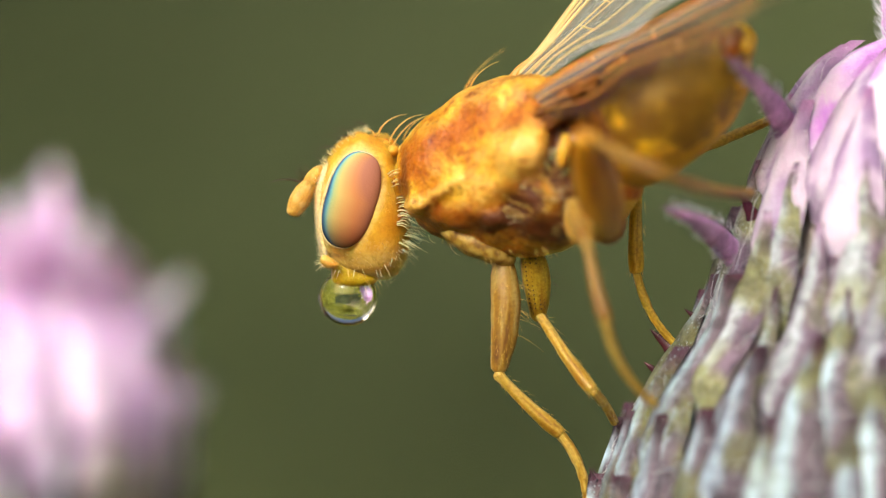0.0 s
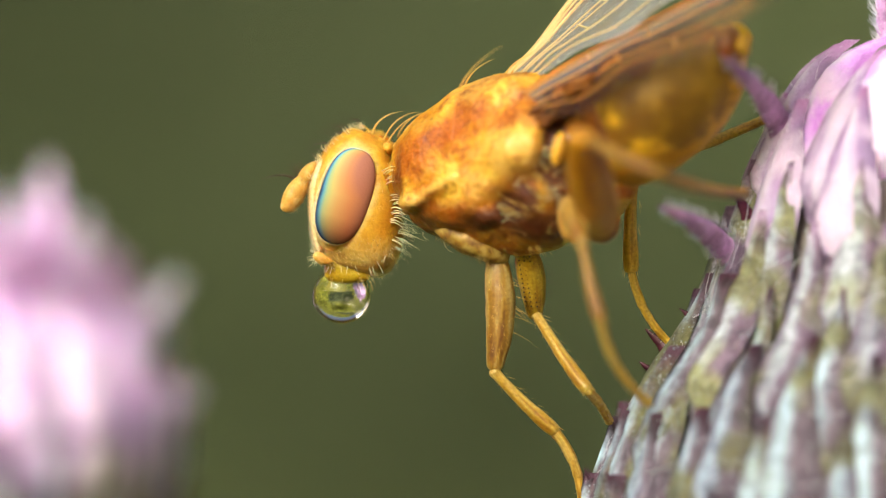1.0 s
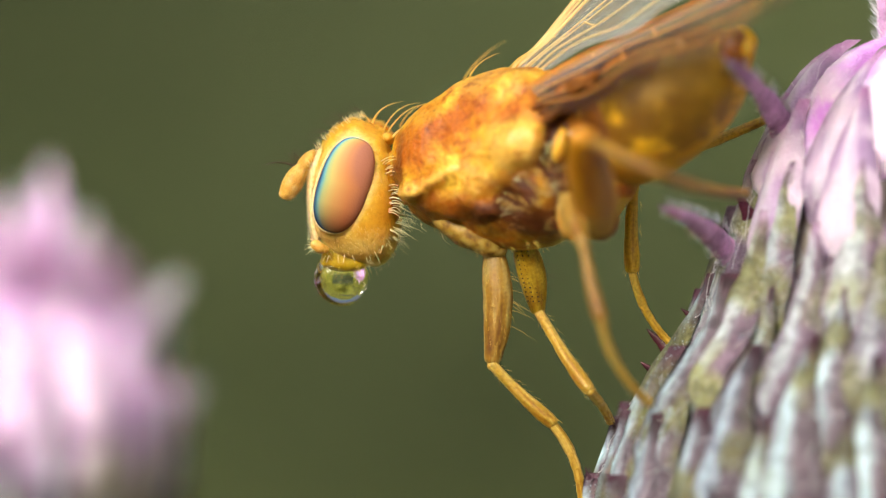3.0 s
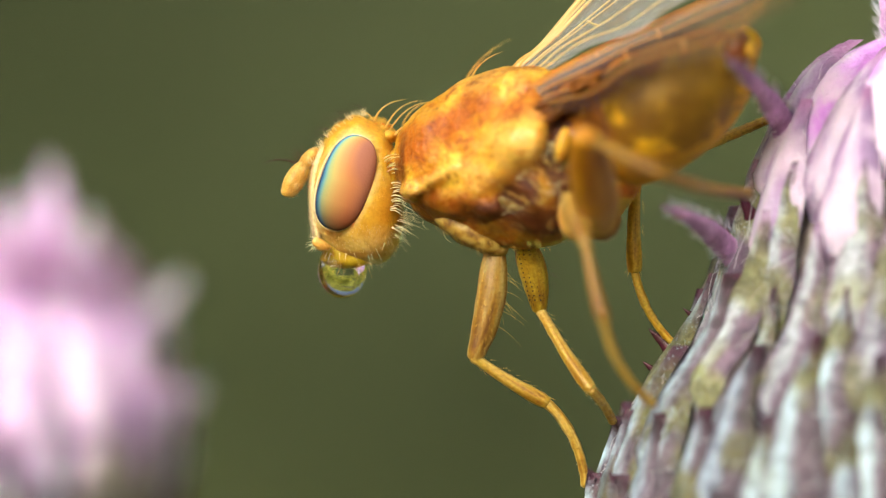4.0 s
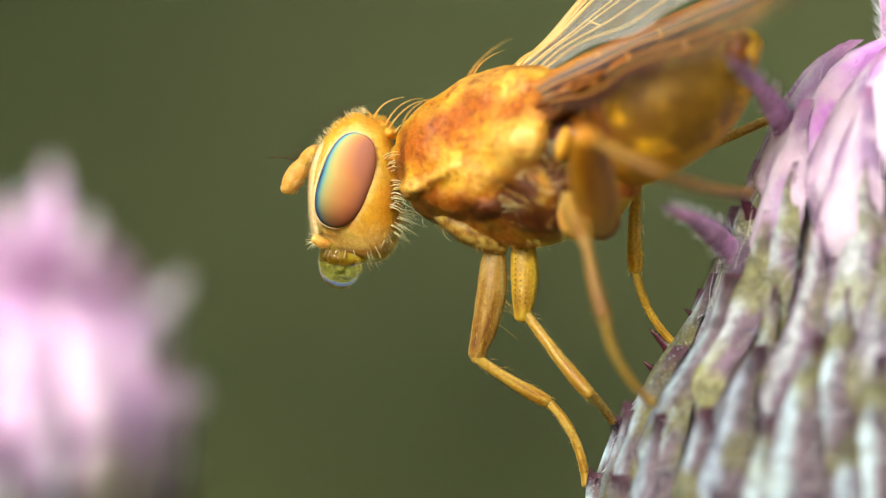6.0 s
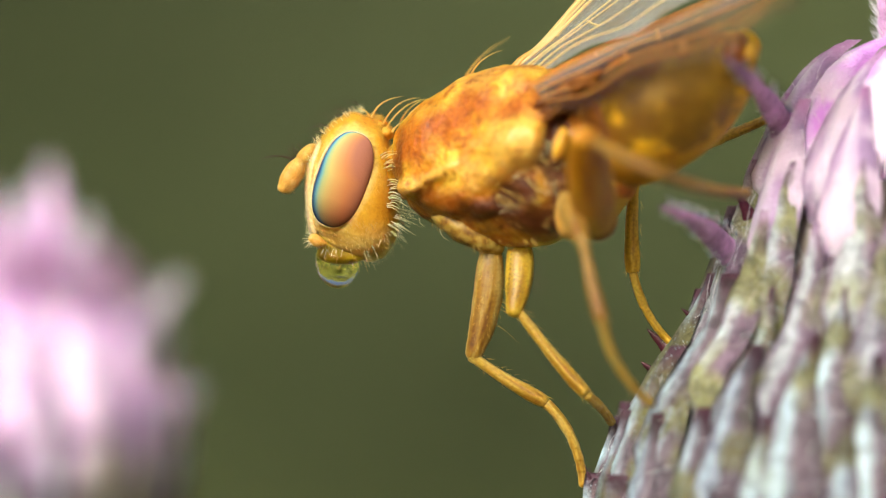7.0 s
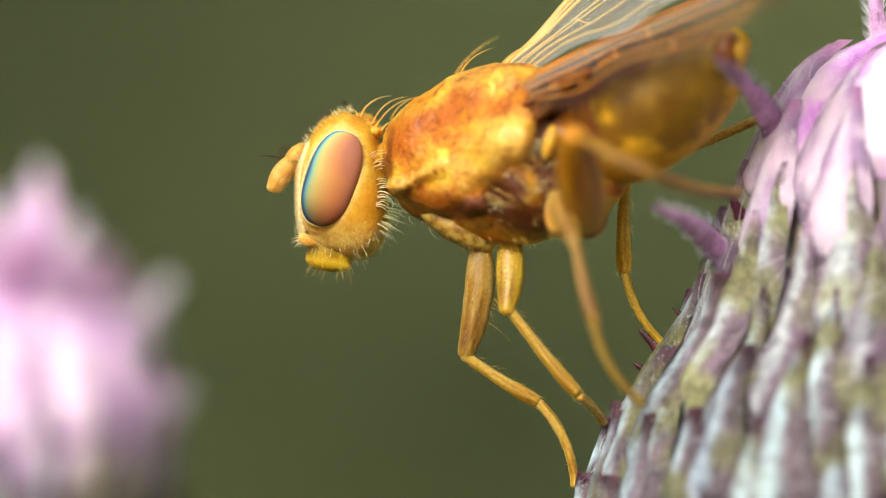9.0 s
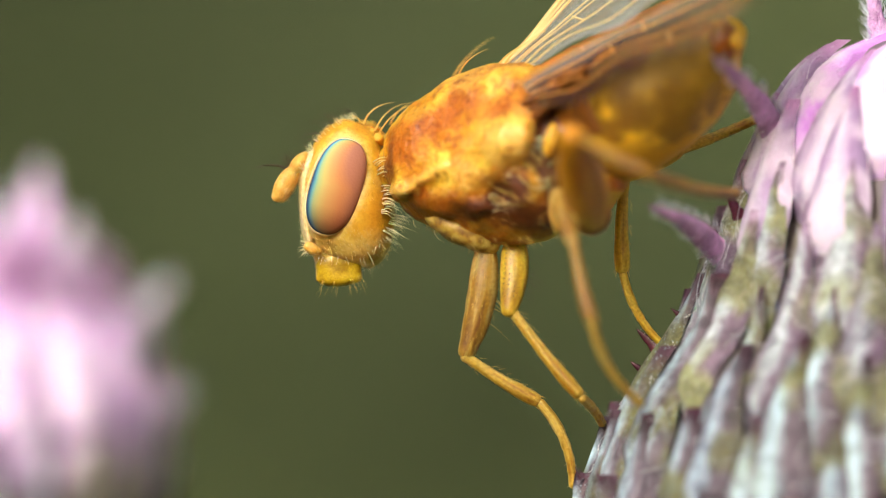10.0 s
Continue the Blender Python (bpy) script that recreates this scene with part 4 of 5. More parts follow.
    tube(bm, [sec(612, 398, 0.36, 36, 0.12), sec(612, 430, 0.36, 38, 0.13), sec(613, 456, 0.34, 43, 0.14), sec(613, 482, 0.34, 42, 0.13)], n=40, sub=6, lump=0.03, freq=8, full=0.85, cap=0.36)
    tongue = part("proboscis", bm, M_TONGUE, head, "yellow fleshy proboscis pad", origin=G(612, 440, 0.32))
    bm = bmesh.new()
    for k in range(14):
        a = 575 + 76 * rng.random()
        d = 0.32 + rng.uniform(-0.16, 0.1)
        b = 494 - 10 * abs((a - 613) / 38) ** 2
        hair(bm, G(a, b - 6, d), G(a + (a - 613) * 0.35 + rng.uniform(-5, 5), b + rng.uniform(14, 30), d - 0.05), (0.01, 0, 0), 0.0032, 4, 4)
    for a, lean_a in ((600, 0), (634, 3)):
        hair(bm, G(a, 425, 0.08), G(a + lean_a, 464, 0.10), (0.02, 0, 0), 0.007, 4, 4)
    pads = part("pad_hairs", bm, M_HAIR_GOLD, head, "sparse fine hairs on the proboscis", origin=G(612, 440, 0.32), kind="stuff")
    # crown bristles
    bm = bmesh.new()
    for a0, b0, a1, b1, ba, bb, r in ((664, 214, 719, 176, -8, -8, 0.012), (660, 212, 640, 198, 2, -4, 0.011), (684, 226, 750, 178, -6, -12, 0.009),
                                      (690, 232, 770, 180, -4, -14, 0.009), (650, 212, 610, 212, 0, -8, 0.010), (700, 240, 718, 222, 0, -3, 0.014)):
        hair(bm, G(a0, b0, 0.22), G(a1, b1, 0.2), (ba / U, 0, -bb / U), r, 6, 8)
    part("crown_bristle", bm, M_HAIR_GOLD, head, "long golden crown bristles")
    bm = bmesh.new()
    for a0, b0, a1, b1, bb in ((628, 222, 590, 214, -8), (604, 238, 548, 238, -10), (590, 248, 556, 240, -4), (574, 262, 552, 244, -2), (641, 216, 598, 222, -12)):
        hair(bm, G(a0, b0, 0.35), G(a1, b1, 0.30), (0, 0, -bb / U), 0.009, 5, 7)
    brow = smooth_line([(652, 198), (626, 205), (594, 226), (568, 254), (552, 296)], 8)
    for k in range(16):
        a, b = brow[rng.randrange(len(brow) - 8)]
        d = 0.5 + rng.uniform(-0.3, 0.2)
        hair(bm, G(a + 2, b + 3, d), G(a - rng.uniform(16, 38), b - rng.uniform(2, 16), d - 0.1), (0, 0, 0.04), 0.0052, 4, 5)
    for k in range(9):
        hair(bm, G(545 - k * 2, 278 + k * 2, 0.25), G(535 - k * 2.5 + rng.uniform(-12, 4), 262 + rng.uniform(-6, 8), 0.2), (0, 0, 0.01), 0.006, 4, 4)
    part("brow_bristle", bm, M_HAIR_DARK, head, "short dark brow bristles")
    # pale fringe behind the eye, on the cheek and at the mouth
    bm = bmesh.new()
    for k in range(120):
        t = rng.random()
        a, b = 720 - 68 * t ** 1.2, 378 + 70 * t ** 0.8
        out = Vector((1 - t * 0.75, 0, -(0.25 + 0.75 * t)))
        ln = (rng.uniform(38, 54) if k % 6 == 0 else rng.uniform(18, 38)) / U
        p = G(a - 7, b - 4, 0.35 + rng.uniform(-0.30, 0.22))
        hair(bm, p, p + out.normalized() * ln + Vector((0, rng.uniform(-0.08, 0.02), 0)), (0.006, 0, 0.006), 0.0046, 4, 5)
    # stout bristles along the back margin of the head
    for k in range(30):
        t = (k + rng.random()) / 30
        a, b = 686 + 12 * math.sin(t * 3) + rng.uniform(-8, 6), 280 + 96 * t
        q = min(abs((a - 632) / 82), 0.98)
        p = G(a, b, 0.55 - 0.60 * (1 - q ** 2.8) ** (1 / 2.8) + 0.01)
        hair(bm, p, p + Vector((rng.uniform(18, 32) / U, -rng.uniform(0.10, 0.22), (6 - 18 * t + rng.uniform(-5, 5)) / U)), (0, -0.02, 0.022), 0.0075, 5, 6)
    for k in range(24):
        a = rng.uniform(575, 690)
        p = G(a, 448 - 0.9 * max(a - 650, 0) * 0.6, 0.2 + rng.uniform(-0.14, 0.2))
        hair(bm, p, p + Vector((rng.uniform(-6, 8) / U, -0.03, -rng.uniform(7, 17) / U)), (0, 0, 0), 0.0042, 4, 4)
    for k in range(16):
        p = G(560 + rng.uniform(-2, 8), 428 + rng.uniform(-8, 6), 0.12)
        hair(bm, p, p + Vector((-rng.uniform(4, 18) / U, -0.03, -rng.uniform(-4, 18) / U)), (0, 0, 0), 0.006, 4, 4)
    for k in range(40):
        t = rng.random()
        p = G(553 - 2 * math.sin(t * 3), 300 + 120 * t, 0.45 + rng.uniform(-0.2, 0.2))
        hair(bm, p, p + Vector((-rng.uniform(3, 7) / U, -0.02, -rng.uniform(1, 5) / U)), (0, 0, 0), 0.004, 3, 3)
    for k in range(120):
        a, b = brow[rng.randrange(len(brow))]
        p = G(a + 3, b + 5, rng.uniform(0.1, 0.75))
        hair(bm, p, p + Vector((-rng.uniform(2, 12) / U, -0.02, rng.uniform(7, 14) / U)), (-0.01, 0, 0), 0.0055, 4, 4)
    part("beard", bm, M_HAIR_PALE, head, "pale fringe of cheek hairs", kind="stuff")
    bm = bmesh.new()
    for k in range(260):
        a, b = rng.uniform(560, 708), rng.uniform(396, 446) if rng.random() < 0.6 else rng.uniform(250, 446)
        q = min(abs((a - 632) / 82), 0.98)
        if math.hypot(((a - 614) * 0.966 + (b - 324) * 0.259) / 52, ((b - 324) * 0.966 - (a - 614) * 0.259) / 92) < 1.05:
            continue
        p = G(a, b, 0.555 - 0.60 * (1 - q ** 2.8) ** (1 / 2.8))
        hair(bm, p, p + Vector((rng.uniform(0, 5) / U, -0.035, -rng.uniform(3, 8) / U)), (0, -0.01, 0), 0.0022, 3, 3)
    part("cheek_pile", bm, M_HAIR_GOLD, head, "short pale pile on the cheek", kind="stuff")
    return head, tongue, pads


def fly_thorax(fly):
    rng = random.Random(8)
    bm = bmesh.new()
    rows = ((724, 298, 48, 0.30), (744, 292, 80, 0.46), (775, 290, 107, 0.56), (830, 286, 136, 0.62), (890, 282, 154, 0.66), (945, 278, 158, 0.66), (1000, 276, 146, 0.62), (1050, 278, 116, 0.54))
    secs = [(G(a, b, axis(a)), r / U, q) for a, b, r, q in rows]
    tube(bm, secs, n=112, sub=14)
    pale, rust_shade, deep = [bm.verts.layers.float.new(q) for q in ("pale", "rust_shade", "deep")]
    # plates and hollows of the skin: a, b, half sizes, turn, height in mm, strength
    # highlights on the back and side bulges are painted in among these
    pale_plates = ((935, 256, 34, 38, 8, 0.20, 1.1), (900, 272, 22, 26, 0, 0.08, 0.8), (866, 252, 48, 13, -38, 0.05, 0.6), (850, 142, 58, 17, -24, 0.04, 0.55),
                   (908, 152, 40, 16, -24, 0.03, 0.5), (784, 313, 46, 9, -22, 0.10, 1.1), (736, 336, 15, 16, 0, 0.10, 1.0), (850, 318, 32, 22, -10, 0.07, 0.7), (772, 276, 18, 12, 0, 0.03, 0.4))
    # rusty skin, plus shade painted into grooves, underside and beside the neck
    clefts = ((902, 354, 26, 22, 12, -0.05, 1.0), (936, 344, 22, 18, 30, 0.02, 0.9), (984, 236, 12, 34, 12, -0.12, 1.7), (975, 300, 12, 34, -14, -0.08, 1.2), (1010, 190, 30, 36, 10, -0.03, 1.0),
              (1005, 320, 24, 80, 0, 0.0, 1.0), (880, 394, 74, 20, 4, -0.02, 0.75), (960, 390, 44, 34, 0, 0.06, 0.85), (758, 376, 30, 22, 30, 0.02, 0.8), (714, 290, 9, 50, 0, 0.0, 0.8), (870, 372, 20, 12, -20, 0.05, 0.7), (950, 300, 10, 20, 20, -0.04, 0.6), (800, 352, 60, 20, 10, 0.0, 0.40), (908, 322, 36, 18, 10, 0.0, 0.50), (850, 372, 40, 16, 4, 0.0, 0.4))
    deep_plates = ((800, 218, 46, 24, -30, -0.03, 1.1), (740, 268, 26, 30, 0, 0.0, 0.9), (760, 215, 30, 20, -40, 0.04, 0.45), (905, 205, 40, 20, -20, 0.0, 0.9), (945, 200, 30, 20, 0, 0.04, 0.5),
                   (862, 188, 42, 10, -20, -0.02, 0.6), (815, 360, 46, 20, 10, 0.09, 0.9), (870, 416, 60, 16, 5, 0.03, 0.6), (930, 306, 14, 24, 20, -0.03, 0.6))
    bm.normal_update()
    moved = []
    for v in bm.verts:
        a, b = 784 + v.co.x * U, 441 - v.co.z * U
        up = 0.0
        tint = {pale: 0.0, rust_shade: 0.0, deep: 0.0}
        wob = v.co * 5.5
        a, b = a + 9 * noise.noise(wob) + 4 * noise.noise(wob * 3.1), b + 8 * noise.noise(wob + Vector((9, 4, 2))) + 4 * noise.noise(wob * 3.1 + Vector((3, 8, 1)))
        for layer, plates in ((pale, pale_plates), (rust_shade, clefts), (deep, deep_plates)):
            for ca, cb, ra, rb, turn, high, much in plates:
                w = radians(turn)
                da, db = a - ca, b - cb
                x, y = (da * math.cos(w) + db * math.sin(w)) / ra, (db * math.cos(w) - da * math.sin(w)) / rb
                d = x * x + y * y
                if d < 5:
                    k = 1 / (1 + d ** 2.2)
                    up += 0.9 * high * k
                    tint[layer] += much * k
                    if min(ra, rb) > 20 and layer == pale:
                        up += 0.010 * k * math.cos(11 * math.sqrt(d))
        up += 0.030 * noise.noise(v.co * 3.4) + 0.014 * (0.5 - abs(noise.noise(v.co * 7))) + 0.006 * noise.noise(v.co * 24)
        for layer, value in tint.items():
            v[layer] = value
        moved.append((v, v.co + v.normal * up))
    for v, co in moved:
        v.co = co
    thorax = part("thorax", bm, M_THORAX, fly, "glossy amber thorax with pale and rusty plates and painted shade", origin=G(870, 290, 0.2))
    bm = bmesh.new()
    ball(bm, G(994, 258, axis(994) - 0.74), (12 / U, 0, 0.02), (0, 0.08, 0), (0.03, 0, 30 / U), 20, 14)
    part("halter", bm, M_PALE, thorax, "yellow club-shaped halter")
    # knobs and folds where the wings are hinged
    bm = bmesh.new()
    for k in range(44):
        a = rng.uniform(962, 1060)
        b = 196 - (a - 955) * 0.55 + rng.uniform(-16, 30)
        r = rng.uniform(4, 10)
        ball(bm, G(a, b, axis(a) - 0.58 + rng.uniform(-0.10, 0.10)), (r * 2.6 / U, 0, r * 1.2 / U), (0, r / U, 0), (-r * 0.3 / U, 0, r * 0.75 / U), 12, 8, 0.03, 11)
    part("wing_base", bm, M_TERG, thorax, "dark rusty knobs at the wing hinge", kind="stuff")
    # hips that carry the legs
    for a, b, d, ra, rb, q, material in ((916, 420, 0.15, 58, 18, 0.32, M_ROSE), (880, 434, 0.10, 22, 20, 0.14, M_ROSE), (928, 426, 0.50, 22, 22, 0.14, M_BACK),
                                         (1070, 345, 0.55, 44, 50, 0.22, M_BACK), (1012, 384, -0.42, 25, 42, 0.20, M_ROSE), (1062, 392, -0.30, 36, 34, 0.2, M_RUST)):
        bm = bmesh.new()
        ball(bm, G(a, b, axis(a) + d), (ra / U, 0, 0.02), (0, q, 0), (-0.02, 0, rb / U), 24, 16, 0.015, 8)
        part("hip", bm, material, thorax, "amber hip joint")
    for d in (-0.25, 0.55):
        bm = bmesh.new()
        tube(bm, [sec(772, 374, d + 0.15, 14, 0.10), sec(812, 400, d, 22, 0.15), sec(852, 422, d, 23, 0.17), sec(884, 438, d + 0.1, 18, 0.14)], n=24, sub=6, lump=0.02, freq=6)
        for k in range(40):
            t = rng.random()
            p = G(775 + 105 * t, 404 + 52 * t - 6 * (1 - t), d - 0.04 + rng.uniform(-0.1, 0.1))
            hair(bm, p, p + Vector((rng.uniform(-4, 8) / U, -0.03, -rng.uniform(7, 18) / U)), (0, 0, 0), 0.004, 3, 3)
        part("coxa", bm, M_COXA, thorax, "pale olive-tan hip of the front leg")
    bm = bmesh.new()
    cols = np.array(rows, float)

    def edge(a, way):
        return float(np.interp(a, cols[:, 0], cols[:, 1] + way * cols[:, 2]))

    for k in range(90):
        a = rng.uniform(712, 960)
        p = G(a, edge(a, -0.97) + rng.uniform(0, 20), axis(a) + rng.uniform(-0.4, 0.25))
        hair(bm, p, p + Vector((rng.uniform(8, 24) / U, 0, rng.uniform(4, 14) / U)), (0, 0, 0.01), 0.006, 4, 4)
    for k in range(110):
        a = rng.uniform(740, 1040)
        p = G(a, edge(a, 0.98) - rng.uniform(0, 8), axis(a) + rng.uniform(-0.35, 0.2))
        hair(bm, p, p + Vector((rng.uniform(2, 14) / U, 0, -rng.uniform(8, 20) / U)), (0, 0, 0), 0.005, 4, 4)
    for k in range(160):
        a = rng.uniform(715, 985)
        s = rng.uniform(-0.8, 0.8)
        q = float(np.interp(a, cols[:, 0], cols[:, 3]))
        p = G(a, edge(a, s), axis(a) - q * math.sqrt(1 - s * s))
        hair(bm, p, p + Vector((rng.uniform(8, 26) / U, -0.10, -rng.uniform(-6, 14) / U)), (0, -0.02, 0), 0.0045, 3, 4)
    for k in range(90):
        a, s = rng.uniform(760, 960), rng.uniform(-0.15, 0.5)
        q = float(np.interp(a, cols[:, 0], cols[:, 3]))
        p = G(a, edge(a, s), axis(a) - q * math.sqrt(1 - s * s))
        hair(bm, p, p + Vector((rng.uniform(14, 40) / U, -0.13, -rng.uniform(4, 30) / U)), (0, -0.03, -0.03), 0.006, 3, 5)
    part("down", bm, M_HAIR_GOLD, thorax, "short golden down", kind="stuff")
    bm = bmesh.new()
    for k in range(46):
        a, b = rng.gauss(760, 18), rng.gauss(364, 14)
        s = (b - edge(a, 0)) / (edge(a, 1) - edge(a, 0))
        q = float(np.interp(a, cols[:, 0], cols[:, 3]))
        p = G(a, b, axis(a) - q * math.sqrt(max(1 - s * s, 0)))
        hair(bm, p, p + Vector((rng.uniform(8, 26) / U, -0.06, -rng.uniform(4, 22) / U)), (-0.02, -0.03, -0.01), 0.006, 4, 5)
    # silky tufts that curl over the side plates
    for ca, cb, count in ((905, 318, 9), (945, 262, 14), (880, 372, 7), (960, 340, 7), (812, 336, 12)):
        turn = rng.uniform(-0.9, 0.2)
        for k in range(count):
            a, b = rng.gauss(ca, 17), rng.gauss(cb, 13)
            s = max(min((b - edge(a, 0)) / (edge(a, 1) - edge(a, 0)), 0.95), -0.95)
            q = float(np.interp(a, cols[:, 0], cols[:, 3]))
            p = G(a, b, axis(a) - q * math.sqrt(1 - s * s) - 0.05)
            w, ln = turn + rng.uniform(-0.45, 0.45), rng.uniform(16, 38) / U
            bend = Vector((-math.sin(w), -0.3, math.cos(w))) * ln * 0.3
            hair(bm, p, p + Vector((math.cos(w) * ln, -0.09, math.sin(w) * ln)), bend, 0.0055, 4, 6)
    part("chest_hairs", bm, M_HAIR_PALE, thorax, "silvery hairs on the chest", kind="stuff")
    bm = bmesh.new()
    for a0, b0, a1, b1, r, d in ((828, 140, 905, 72, 0.011, -0.55), (838, 135, 892, 92, 0.011, 0.0), (718, 226, 775, 176, 0.011, -0.1), (908, 122, 968, 84, 0.010, 0.2), (920, 120, 984, 74, 0.011, 0.0), (714, 220, 762, 178, 0.010, 0.05)):
        hair(bm, G(a0, b0, axis(a0) + d), G(a1, b1, axis(a1) + d), (-6 / U, 0, 5 / U), r, 6, 8)
    part("back_bristle", bm, M_HAIR_GOLD, thorax, "long golden back bristles")


def fly_abdomen(fly):
    bm = bmesh.new()
    rows = ((965, 268, 46, 0.28), (1030, 250, 88, 0.42), (1105, 224, 110, 0.62), (1165, 194, 112, 0.70), (1220, 160, 102, 0.66), (1270, 122, 78, 0.52), (1305, 92, 46, 0.34), (1322, 78, 26, 0.2))
    tube(bm, [(G(a, b, axis(a)), r / U, q) for a, b, r, q in rows], n=48, sub=6, lump=0.03, freq=3.0, uv=True)
    abdomen = part("abdomen", bm, M_BELLY, fly, "amber abdomen with an olive-brown flank", origin=G(1150, 190, axis(1150)))
    line = smooth_line([(*G(a, b, axis(a)), r / U, q) for a, b, r, q in rows], 10)
    for first in range(1, 58, 10):
        bm = bmesh.new()
        ring = []
        for s in range(0, 12):
            row = line[first + s]
            t = Vector(line[first + s + 1][:3] - line[first + s - 1][:3]).normalized()
            deep = (Vector((0, 1, 0)) - t * t.y).normalized()
            up = deep.cross(t)
            grow = 1.012 + 0.028 * (s / 11) - (0.03 if s == 11 else 0)
            ring.append([bm.verts.new(Vector(row[:3]) - up * math.cos(w) * row[3] * grow - deep * math.sin(w) * row[4] * grow)
                         for w in (radians(-70 + (170 if first < 20 else 125) * j / 24 + 5 * math.sin(s * 0.5)) for j in range(25))])
        for s in range(11):
            for j in range(24):
                bm.faces.new((ring[s][j], ring[s][j + 1], ring[s + 1][j + 1], ring[s + 1][j])).smooth = True
        part("tergite", bm, M_TERG, abdomen, "brown band across the abdomen")
    bm = bmesh.new()
    ball(bm, G(1300, 94, axis(1300) - 0.28), (26 / U, 0, 0.08), (0, 0.18, 0), (-0.05, 0, 36 / U), 24, 16, 0.03, 8)
    part("tail_plate", bm, M_RUST, abdomen, "dark rusty tail plate")
    bm = bmesh.new()
    ball(bm, G(1326, 96, axis(1322) - 0.40), (13 / U, 0, 0), (0, 0.10, 0), (0, 0, 20 / U), 20, 14, 0.02, 8)
    part("tail_tip", bm, M_PALE, abdomen, "pale tip of the tail")
    rng = random.Random(4)
    bm = bmesh.new()
    for k in range(160):
        t = rng.random()
        a, b = 1090 + 225 * t, 322 - 200 * t ** 1.35
        p = G(a, b - 6, axis(a) + rng.uniform(-0.3, 0.25))
        hair(bm, p, p + Vector((rng.uniform(6, 20) / U, 0, -rng.uniform(2, 14) / U)), (0, 0, 0), 0.005, 4, 4)
    part("down", bm, M_HAIR_GOLD, abdomen, "short golden down", kind="stuff")


def wing(fly, lead, trail, label, material, vein_material, bow, veins):
    """A long film between two edges, stiffened by veins."""
    a, b = smooth_line([tuple(G(*p)) for p in lead], 8), smooth_line([tuple(G(*p)) for p in trail], 8)
    n, m = len(a), 14

    def at(i, s):
        p = Vector(a[i]).lerp(Vector(b[i]), s)
        ripple = math.sin(s * 9) * 0.02 + bow * math.sin(s * math.pi)
        ragged = 0.14 * s * noise.noise(Vector((i * 0.13, s, bow * 90)))
        return p + Vector((0, -ripple * 0.6, ripple + ragged))

    bm = bmesh.new()
    layer = bm.loops.layers.uv.verify()
    grid = [[bm.verts.new(at(i, j / m)) for j in range(m + 1)] for i in range(n)]
    for i in range(n - 1):
        for j in range(m):
            f = bm.faces.new((grid[i][j], grid[i + 1][j], grid[i + 1][j + 1], grid[i][j + 1]))
            f.smooth = True
            for loop, (x, y) in zip(f.loops, ((i, j), (i + 1, j), (i + 1, j + 1), (i, j + 1))):
                loop[layer].uv = (x / (n - 1), y / m)
    film = part("wing", bm, material, fly, label, origin=G(lead[0][0], lead[0][1], lead[0][2]))
    for s, r, cut in veins:
        bm = bmesh.new()
        stop = max(int(n * cut), 3)
        tube(bm, [(at(i, s), r * (1 - 0.5 * i / n), r * (1 - 0.5 * i / n)) for i in range(0, stop, 2)], n=7, sub=2)
        part("vein", bm, vein_material, film)
    for i, s0, s1 in ((10, 0.10, 0.22), (14, 0.38, 0.55), (19, 0.22, 0.38), (22, 0.55, 0.72)):
        if i < n:
            bm = bmesh.new()
            tube(bm, [(at(i, s0), 0.010, 0.010), (at(i, (s0 + s1) / 2), 0.010, 0.010), (at(i, s1), 0.010, 0.010)], n=6, sub=2)
            part("cross_vein", bm, vein_material, film)


